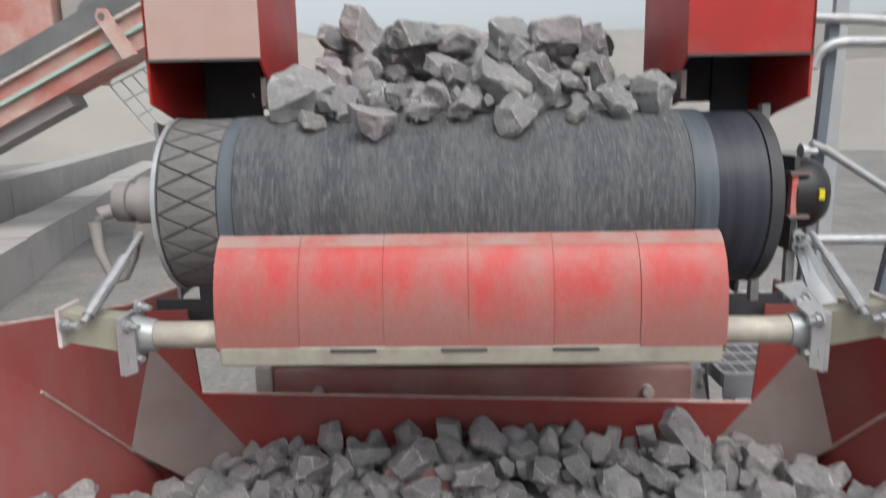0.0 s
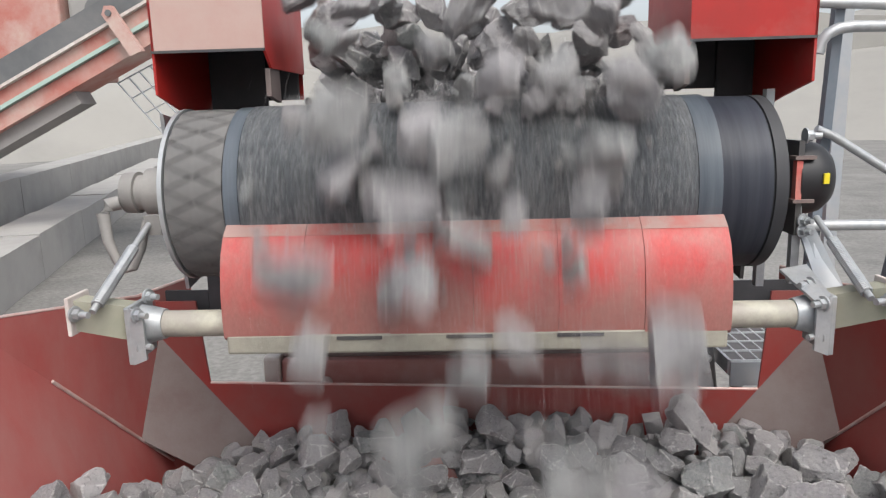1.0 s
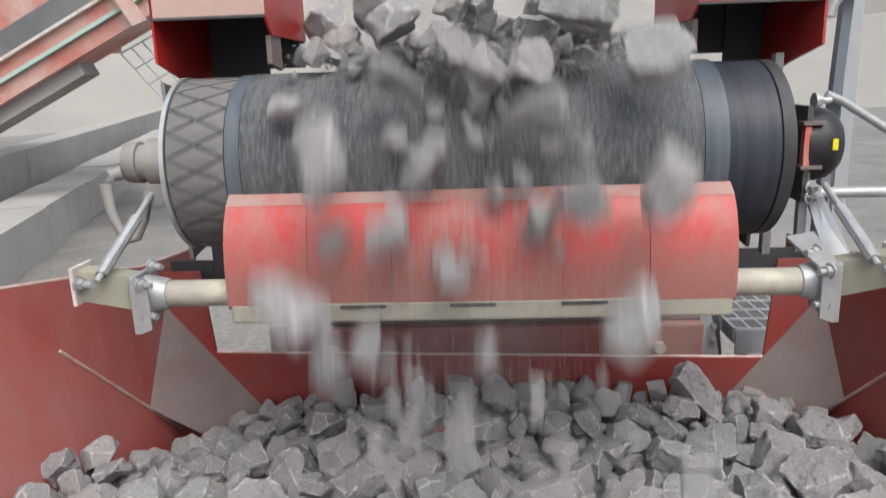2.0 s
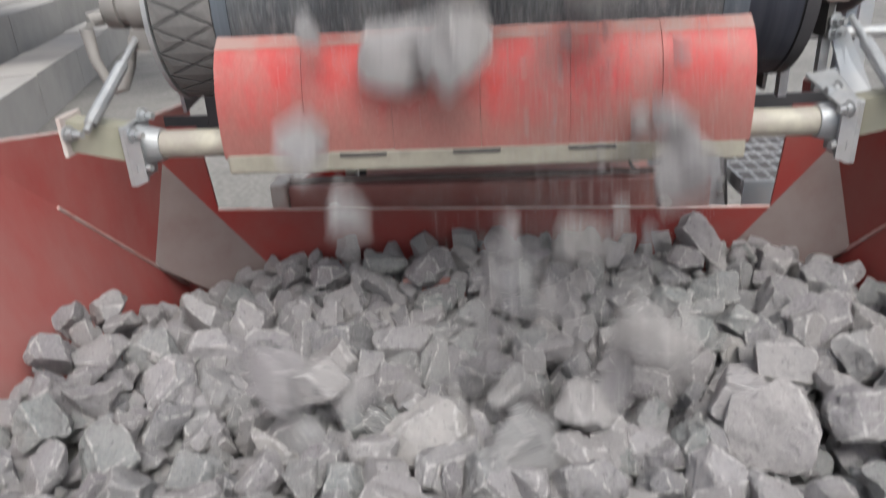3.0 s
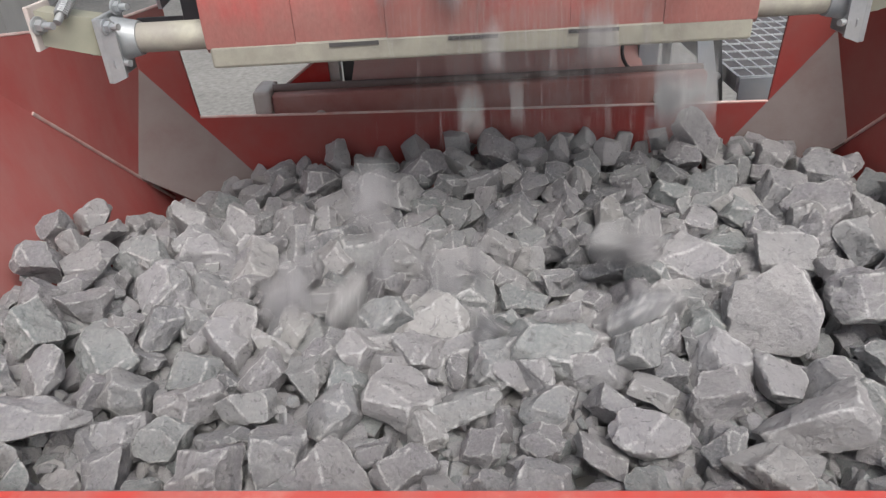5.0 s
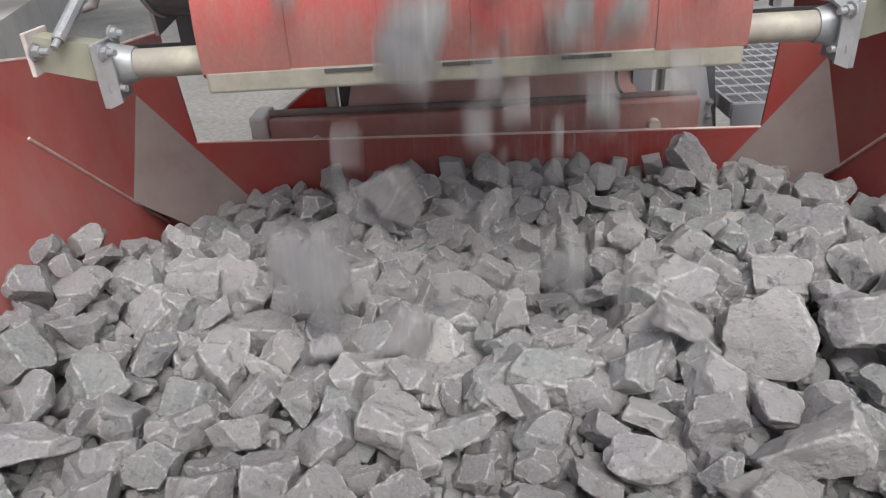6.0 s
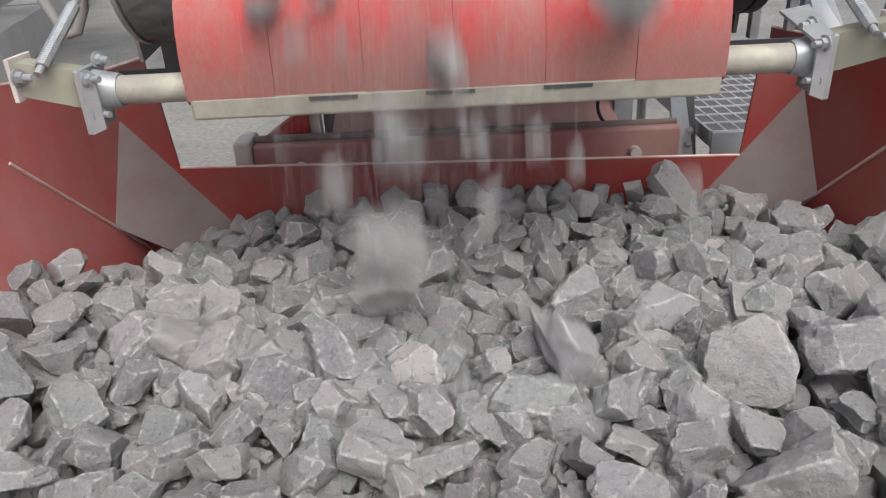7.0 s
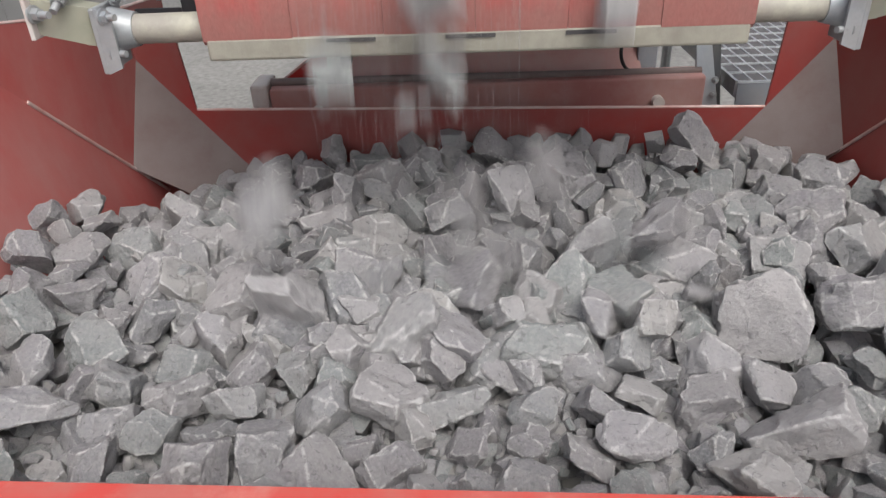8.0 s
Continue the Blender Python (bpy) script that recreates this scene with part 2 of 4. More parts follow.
def box(bm, lo, hi, turn=None, bevel=0.0):
    lo, hi = Vector(lo), Vector(hi)
    c, s = (lo + hi) / 2, hi - lo
    m = Matrix.Translation(c) @ (turn or Matrix()) @ Matrix.Diagonal((*s, 1))
    g = bmesh.ops.create_cube(bm, size=1, matrix=m)
    if bevel:
        es = list({e for v in g["verts"] for e in v.link_edges})
        bmesh.ops.bevel(bm, geom=es, offset=bevel, segments=2, affect="EDGES", profile=0.5)
    return bm


def boxes(*args):
    bm = bmesh.new()
    for a in args:
        box(bm, *a)
    return bm


def tube(bm, pts, r, seg=14, caps=True):
    """A round bar along a line of points."""
    pts = [Vector(p) for p in pts]
    rings = []
    for i, p in enumerate(pts):
        d = (pts[min(i + 1, len(pts) - 1)] - pts[max(i - 1, 0)]).normalized()
        a = d.cross(Vector((0.13, 0.31, 0.94))).normalized()
        b = d.cross(a)
        rr = r[i] if isinstance(r, (list, tuple)) else r
        rings.append([bm.verts.new(p + a * rr * math.cos(k * math.tau / seg) + b * rr * math.sin(k * math.tau / seg)) for k in range(seg)])
    for u, v in zip(rings, rings[1:]):
        for k in range(seg):
            bm.faces.new((u[k], u[(k + 1) % seg], v[(k + 1) % seg], v[k]))
    if caps:
        bm.faces.new(rings[0][::-1])
        bm.faces.new(rings[-1])
    return bm


def slab(bm, pts, thick):
    """A flat plate with those corners, thickened along the vector thick."""
    a = [bm.verts.new(Vector(p)) for p in pts]
    b = [bm.verts.new(Vector(p) + Vector(thick)) for p in pts]
    bm.faces.new(a)
    bm.faces.new(b[::-1])
    for i in range(len(a)):
        j = (i + 1) % len(a)
        bm.faces.new((a[i], a[j], b[j], b[i]))
    return bm


def hexbolt(p, axis, r=0.014, h=0.014, shank=0.02):
    """Head, washer and thread end of a bolt at p, pointing along axis."""
    bm = bmesh.new()
    p, axis = Vector(p), Vector(axis).normalized()
    tube(bm, [p, p + axis * 0.004], r * 1.45, 16)
    tube(bm, [p + axis * 0.004, p + axis * (0.004 + h)], r, 6)
    tube(bm, [p + axis * (0.004 + h), p + axis * (0.004 + h + shank)], r * 0.6, 10)
    return bm


def lathe_x(bm, prof, seg=48):
    """A body of revolution round the x axis; prof: (x, radius)."""
    rings = [[bm.verts.new((x, r * math.sin(k * math.tau / seg), r * math.cos(k * math.tau / seg))) for k in range(seg)] for x, r in prof]
    for u, v in zip(rings, rings[1:]):
        for k in range(seg):
            bm.faces.new((u[k], u[(k + 1) % seg], v[(k + 1) % seg], v[k]))
    bm.faces.new(rings[0])
    bm.faces.new(rings[-1][::-1])
    return bm


# ---- ground and quarry bank ----
GZ = 0.9
def ground():
    bm = bmesh.new()
    n = 70
    vs = {}
    for i in range(n + 1):
        for j in range(n + 1):
            u, v = (i / n * 2 - 1), (j / n * 2 - 1)
            x, y = 300 * u * abs(u) ** 1.5, 300 * v * abs(v) ** 1.5
            near = math.hypot(x, y)
            h = GZ + 0.10 * noise.noise((x * 0.25, y * 0.25, 0)) * min(1, max(0, near - 4) / 6)
            vs[i, j] = bm.verts.new((x, y, h))
    for i in range(n):
        for j in range(n):
            bm.faces.new((vs[i, j], vs[i + 1, j], vs[i + 1, j + 1], vs[i, j + 1]))
    g = part("ground", bm, M_GROUND, smooth=True)
    tagged(g, "pale grey dusty quarry gravel ground", "ground", kind="structure")
    bm = bmesh.new()
    seg = 160
    prof = [(50, -0.6), (56, 3.2), (60, 5.5), (64, 6.0), (68, 8.8), (74, 10.8), (90, 11.6)]
    rings = []
    for r, h in prof:
        ring = []
        for k in range(seg):
            a = k * math.tau / seg
            q = Vector((math.cos(a) * 4, math.sin(a) * 4, h * 0.3))
            rr = r + 4.0 * noise.noise(q) + 1.2 * noise.noise(q * 4)
            ring.append(bm.verts.new((rr * math.cos(a), rr * math.sin(a), GZ + h * (1 + 0.25 * noise.noise(q * 1.7)))))
        rings.append(ring)
    for u, v in zip(rings, rings[1:]):
        for k in range(seg):
            bm.faces.new((u[k], u[(k + 1) % seg], v[(k + 1) % seg], v[k]))
    b = part("backdrop", bm, M_BANK, smooth=True)
    tagged(b, "beige earth bank round the quarry floor", "quarry bank", kind="structure")


ground()

# ---- hopper ----
ZB, ZT = 2.05, 2.966     # depth of the plates, rim at the rear
RIMZ = 3.05
def wall_x(z, side):
    return (-0.995 - 0.257 * (z - 2.446)) if side < 0 else (1.045 + 0.257 * (z - 2.446))


def rear_x(y, side):
    return (-1.14 + 0.275 * (y - 0.05)) if side < 0 else (1.19 - 0.275 * (y - 0.05))


YBACK = 0.62
def fold(z, side):
    """Where the straight side plate meets the rear wing plate, at height z."""
    x = wall_x(z, side)
    y = 0.05 + ((x + 1.14) / 0.275 if side < 0 else (1.19 - x) / 0.275)
    return Vector((x, y, z))


def hopper():
    h = thing("hopper", "red painted steel feed hopper, dusty, with angled corner plates", "hopper")
    for s in (-1, 1):
        t = Vector((0.008 * s, 0, 0))
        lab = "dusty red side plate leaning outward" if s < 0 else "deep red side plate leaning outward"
        paint = M_RED_HOP if s < 0 else M_RED_DEEP
        # straight side plate, leaning out
        top = fold(RIMZ, s)
        low = fold(2.40, s)
        pts = [top, fold(2.7, s), low, (wall_x(ZB, s), low.y, ZB), (wall_x(ZB, s), -0.86, ZB), (wall_x(RIMZ, s), -0.86, RIMZ)]
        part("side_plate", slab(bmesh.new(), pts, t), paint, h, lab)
        # rear wing, upright, converging to the back
        end = Vector((rear_x(0.79, s), 0.79, 2.967))
        mid = Vector((rear_x(0.55, s), 0.55, 2.967))
        pts = [top, mid, end, (end.x, end.y, 2.35), low, fold(2.7, s)]
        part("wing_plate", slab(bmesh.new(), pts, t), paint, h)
        bm = bmesh.new()
        for a, b in ((top, mid), (mid, end), (Vector((wall_x(RIMZ, s), -0.86, RIMZ)), top)):
            tube(bm, [a + Vector((0.004 * s, 0, 0)), b + Vector((0.004 * s, 0, 0))], 0.0052, 6)
        part("rim_edge", bm, M_EDGE, h, "bare worn edge of the rim")
        # the weld on the fold
        bm = bmesh.new()
        tube(bm, [fold(2.83, s) - t * 0.3, fold(2.40, s) - t * 0.3], 0.005, 8)
        part("weld_seam", bm, M_EDGE, h, "pale worn weld seam along the fold")
        # corner plate
        a = Vector((rear_x(YBACK, s), YBACK, 2.82))
        cx = -0.725 if s < 0 else 0.775
        c = Vector((cx, YBACK, 2.50))
        c = c + (c - a) * 1.3
        b = fold(2.53, s)
        part("corner_plate", slab(bmesh.new(), [a, b, c], (0, 0.004, -0.006)), M_WORN, h, "worn grey-pink dusty corner plate")
    # back plate with its notch and two ears
    L, R = rear_x(YBACK, -1), rear_x(YBACK, 1)
    nl, nr, zn = -0.835, 0.872, 2.638
    pts = [(L, YBACK, ZB), (R, YBACK, ZB), (R, YBACK, 2.93), (0.895, YBACK, 2.93), (nr, YBACK, zn - 0.022), (nl, YBACK, zn + 0.022), (-0.858, YBACK, 2.93), (L, YBACK, 2.93)]
    part("back_plate", slab(bmesh.new(), pts, (0, 0.008, 0)), M_RED_DEEP, h, "red back plate with a wide notch")
    bm = bmesh.new()
    tube(bm, [(nl, YBACK + 0.004, zn + 0.024), (nr, YBACK + 0.004, zn - 0.020)], 0.005, 6)
    part("notch_edge", bm, M_EDGE, h, "bare worn edge of the notch")
    # front plate, rim and floor
    za = 2.588
    yl, yr = -0.752, -0.855
    bm = slab(bmesh.new(), [(-1.2, yl, za), (1.25, yr, za), (1.1, yr, ZB), (-1.05, yl, ZB)], (0, -0.010, 0))
    part("front_plate", bm, M_RED_HOP, h)
    bm = slab(bmesh.new(), [(-1.2, yl + 0.004, za + 0.002), (1.25, yr + 0.004, za + 0.002), (1.25, yr - 0.075, za + 0.002), (-1.2, yl - 0.075, za + 0.002)], (0, 0, 0.014))
    part("front_rim", bm, M_BRIGHTRED, h, "bright red flat rim at the front")
    part("floor_plate", boxes(((-1.1, -0.86, ZB - 0.02), (1.15, YBACK, ZB))), M_DARK, h)
    part("divider_bar", box(bmesh.new(), (-0.24, 0.40, 2.30), (0.0, 0.412, 2.512), bevel=0.003), M_BEAM, h, "red bar sticking out of the stones")
    for x in (-0.9, 0.95):
        for y in (-0.7, 0.5):
            part("leg", boxes(((x - 0.06, y - 0.06, GZ - 0.05), (x + 0.06, y + 0.06, ZB - 0.02))), M_RED, h)


hopper()

# ---- conveyor ----
CY, CZ, R = 0.28, 3.299, 0.213
INC = radians(6)
BX0, BX1 = -0.552, 0.655
RUN = 9.5
def belt_point(s, lift=0.0):
    """A place on the belt's carrying side, s metres past the drum's tangent point, and the surface's angle from level."""
    if s < 0:
        y = CY + (R + lift) * math.sin(INC) - s * math.cos(INC)
        z = CZ + (R + lift) * math.cos(INC) + s * math.sin(INC)
        return y, z, -INC
    a = -INC + s / R
    return CY - (R + lift) * math.sin(a), CZ + (R + lift) * math.cos(a), a


def conveyor():
    c = thing("belt_conveyor", "inclined rubber belt conveyor with a worn dusty belt", "conveyor")
    arc = math.pi * 0.98
    ss = [-RUN, -6, -3, -1.5, -0.8, -0.4, -0.2, -0.1] + [k * R * arc / 36 for k in range(37)]
    def strip(x0, x1, lift, n=1):
        bm = bmesh.new()
        rows = []
        for s in ss:
            row = []
            for k in range(n + 1):
                x = x0 + (x1 - x0) * k / n
                y, z, a = belt_point(s, lift)
                row.append(bm.verts.new((x, y, z)))
            rows.append(row)
        y, z, _ = belt_point(ss[-1], lift)
        rows.append([bm.verts.new((x0 + (x1 - x0) * k / n, y + 4, z - 0.75)) for k in range(n + 1)])
        for u, v in zip(rows, rows[1:]):
            for k in range(n):
                bm.faces.new((u[k], u[k + 1], v[k + 1], v[k]))
        g = bmesh.ops.solidify(bm, geom=bm.faces[:], thickness=0.008)
        return bm
    part("belt", strip(BX0 + 0.035, 0.492, 0.0), M_BELT, c, "worn grey rubber belt, scuffed and dusty", True)
    part("belt_edge", strip(BX0, BX0 + 0.033, -0.002), M_BELTEDGE, c, "smooth blue-black belt edge", True)
    part("belt_edge", strip(0.494, 0.545, -0.001), M_BELTEDGE, c, "smooth blue-black belt edge", True)
    part("belt_edge", strip(0.547, BX1, -0.007), M_BELTDARK, c, "dark clean belt edge", True)
    for x in (-0.78, 0.82):
        y0, z0, _ = belt_point(-0.75)
        y1, z1, _ = belt_point(-RUN)
        bm = slab(bmesh.new(), [(x, y0, z0 - 0.03), (x, y1, z1 - 0.03), (x, y1, z1 - 0.23), (x, y0, z0 - 0.23)], (0.012, 0, 0))
        part("stringer", bm, M_RED, c, "red steel side beam")
        for s in (-3.0, -6.5, -9.2):
            y, z, _ = belt_point(s)
            part("trestle_leg", boxes(((x - 0.03, y - 0.05, GZ - 0.05), (x + 0.05, y + 0.05, z - 0.1))), M_RED, c)
    # black sheets added to close off the view under the drum
    part("under_sheet", boxes(((-0.83, 0.66, 2.885), (0.74, 0.668, 3.09))), M_LAG_SHADE, c, "black sheet added under the drum")
    for x0, x1 in ((-0.968, -0.832), (0.742, 1.018)):
        part("under_sheet", boxes(((x0, 0.66, 2.88), (x1, 0.668, 2.955))), M_LAG_SHADE, c, "black sheet added under the drum")
    # bearing plates that carry the drum
    for x, mt in ((-0.80, M_GALV), (0.722, M_DARK)):
        bm = slab(bmesh.new(), [(x, 0.36, 3.50), (x, 1.05, 3.38), (x, 1.05, 3.10), (x, 0.42, 3.02)], (0.01, 0, 0))
        part("bearing_plate", bm, mt, c)
    part("plate_edge", boxes(((0.732, 0.335, 3.02), (0.752, 0.36, 3.52))), M_GALV, c, "bare galvanised edge strip")
    # head drum, turning: shell, lagging with a diamond pattern, end ring, shaft hub
    d = new("head_drum")
    d.parent = c
    d.location = (0, CY, CZ)
    tagged(d, "head drum with diamond-pattern rubber lagging")
    bm = bmesh.new()
    lathe_x(bm, [(-0.688, R - 0.02), (-0.688, R - 0.012), (0.69, R - 0.012), (0.69, R - 0.02)], 64)
    part("drum_shell", bm, M_LAG_SHADE, d, smooth=True)
    # lagging tiles: raised rhombs and half rhombs between grooves, each a piece
    def tile(cs):
        bm = bmesh.new()
        def pt(x, a, r):
            return (x, r * math.sin(a), r * math.cos(a))
        topv = [bm.verts.new(pt(x, a, R - 0.006)) for x, a in cs]
        lowv = [bm.verts.new(pt(x, a, R - 0.014)) for x, a in cs]
        mid = bm.verts.new(pt(sum(x for x, _ in cs) / len(cs), sum(a for _, a in cs) / len(cs), R - 0.0048))
        m = len(cs)
        for q in range(m):
            bm.faces.new((topv[q], topv[(q + 1) % m], mid))
            bm.faces.new((lowv[q], lowv[(q + 1) % m], topv[(q + 1) % m], topv[q]))
        bmesh.ops.recalc_face_normals(bm, faces=bm.faces[:])
        me = bpy.data.meshes.new("lagging_tile")
        bm.to_mesh(me)
        bm.free()
        me.materials.append(M_LAG)
        return me
    na = 22
    st, x0, x1, g = math.tau / na, -0.686, BX0 - 0.004, 0.46
    xm = (x0 + x1) / 2
    tiles = (tile([(x0 + 0.005, 0), (xm, -st * g), (x1 - 0.005, 0), (xm, st * g)]), tile([(x0, -st * g), (xm - 0.006, 0), (x0, st * g)]),
             tile([(xm + 0.006, 0), (x1, -st * g), (x1, st * g)]))
    for k in range(na):
        for me, off in zip(tiles, (0.5, 0, 0)):
            t = new("lagging_tile", me)
            t.parent = d
            t.rotation_euler = (-(k + off) * st, 0, 0)
    bm = bmesh.new()
    lathe_x(bm, [(BX1 + 0.004, R - 0.014), (BX1 + 0.005, R - 0.006), (0.686, R - 0.006), (0.689, R - 0.014)], 64)
    part("lagging", bm, M_LAG_SHADE, d, "black rubber lagging", True)
    bm = bmesh.new()
    lathe_x(bm, [(-0.700, R - 0.03), (-0.700, R - 0.002), (-0.690, R - 0.002), (-0.690, R - 0.03)], 72)
    part("end_ring", bm, M_GALV, d, "pale dusty end ring", True)
    # fixed bearing housing and grease line on one side
    bm = bmesh.new()
    lathe_x(bm, [(-0.862, 0.030), (-0.858, 0.050), (-0.825, 0.052), (-0.823, 0.044), (-0.80, 0.044), (-0.798, 0.060), (-0.745, 0.062), (-0.742, 0.05), (-0.703, 0.05)], 28)
    hb = part("bearing_housing", bm, M_HUB, c, "dusty pale bearing housing", True)
    hb.location = (0, CY - 0.02, CZ + 0.01)
    bm = tube(bmesh.new(), [(-0.86, CY - 0.06, 3.29), (-0.885, CY - 0.07, 3.285), (-0.895, CY - 0.08, 3.265), (-0.885, CY - 0.09, 3.20), (-0.862, CY - 0.10, 3.15),
                            (-0.845, CY - 0.10, 3.13), (-0.825, CY - 0.10, 3.135), (-0.805, CY - 0.09, 3.18), (-0.79, CY - 0.08, 3.245)], [0.018, 0.018, 0.016, 0.013, 0.011, 0.011, 0.011, 0.011, 0.010])
    part("hose", bm, M_HUB, c, "dusty grey hose bent in a loop", True)
    # geared motor on the other side
    bm = bmesh.new()
    lathe_x(bm, [(0.76, 0.085), (0.80, 0.088), (0.825, 0.082), (0.845, 0.066), (0.858, 0.040), (0.862, 0.012)], 36)
    mo = part("drive_cover", bm, M_BLACK, c, "black domed motor cover", True)
    mo.location = (0, CY - 0.02, CZ + 0.008)
    part("tag", boxes(((0.806, CY - 0.112, CZ + 0.002), (0.818, CY - 0.106, CZ + 0.026))), M_YELLOW, c, "small yellow tag")
    part("guard_bar", boxes(((0.748, CY - 0.10, CZ - 0.035), (0.762, CY - 0.08, CZ + 0.055))), M_BRIGHTRED, c, "red guard bar")
    for dz in (-0.042, 0.058):
        part("guard_lug", boxes(((0.742, CY - 0.105, CZ + dz), (0.79, CY - 0.07, CZ + dz + 0.008))), M_WORN, c)
    part("motor_flange", boxes(((0.755, CY - 0.09, CZ - 0.12), (0.768, CY + 0.08, CZ + 0.10))), M_DARK, c)
    bm = hexbolt((0.772, CY - 0.075, CZ + 0.11), (1, 0, 0), 0.013)
    part("bolt", bm, M_GALV, c)
    # head hood: a red box each side, open below, with inner skirt plate and flap
    for s in (-1, 1):
        xo = -0.735 if s < 0 else 0.783
        xi = -0.470 if s < 0 else 0.502
        zb = 3.643 if s < 0 else 3.633
        m = M_RED_DUSTY if s < 0 else M_RED
        hd = new("hood_box")
        hd.parent = c
        tagged(hd, "dusty pale red hood box beside the belt" if s < 0 else "bright red hood box beside the belt")
        part("front_panel", boxes(((min(xo, xi), 0.20, zb), (max(xo, xi), 0.206, 4.05))), m, hd)
        bm = slab(bmesh.new(), [(xo, 0.20, zb - 0.10), (xo, 0.20, 4.05), (xo, 0.60, 4.05), (xo, 0.60, 3.50), (xo, 0.42, 3.485), (xo, 0.36, 3.50)], (-0.006 * s, 0, 0))
        part("outer_panel", bm, M_RED, hd)
        bm = slab(bmesh.new(), [(xi, 0.207, zb - 0.005), (xi, 0.207, 4.05), (xi, 0.60, 4.05), (xi, 0.60, 3.60), (xi, 0.255, 3.60)], (0.006 * s, 0, 0))
        part("inner_panel", bm, M_RED, hd, "bright red inner panel")
        part("top_panel", boxes(((min(xo, xi), 0.20, 4.05), (max(xo, xi), 0.606, 4.056))), m, hd)
        part("rear_panel", boxes(((min(xo, xi) + 0.006, 0.60, 3.53), (max(xo, xi) - 0.006, 0.606, 4.05))), M_RED, hd)
        # two added black sheets give the hood's deep interior its shade
        part("shade_sheet", boxes(((min(xo, xi) + 0.01, 0.56, 3.53), (max(xo, xi) - 0.01, 0.572, 4.04))), M_LAG_SHADE, hd, "black sheet standing in for shade in the hood")
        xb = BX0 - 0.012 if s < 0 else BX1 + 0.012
        part("shade_sheet", boxes(((min(xo, xb) + 0.01, 0.545, 3.36), (max(xo, xb) - 0.002, 0.557, 3.70))), M_LAG_SHADE, hd, "black sheet standing in for shade in the hood")
        bm = slab(bmesh.new(), [(xi + 0.004 * s, 0.25, 3.60), (xi + 0.004 * s, 0.34, 3.60), (xi + 0.004 * s, 0.34, 3.52), (xi + 0.004 * s, 0.25, 3.535)], (0.012 * s, 0, 0))
        part("skirt_flap", bm, M_WORN, hd, "dusty grey skirt flap")
        part("lip", boxes(((min(xo, xi), 0.196, zb - 0.006), (max(xo, xi), 0.206, zb))), M_DARK, hd)
    return d


DRUM = conveyor()

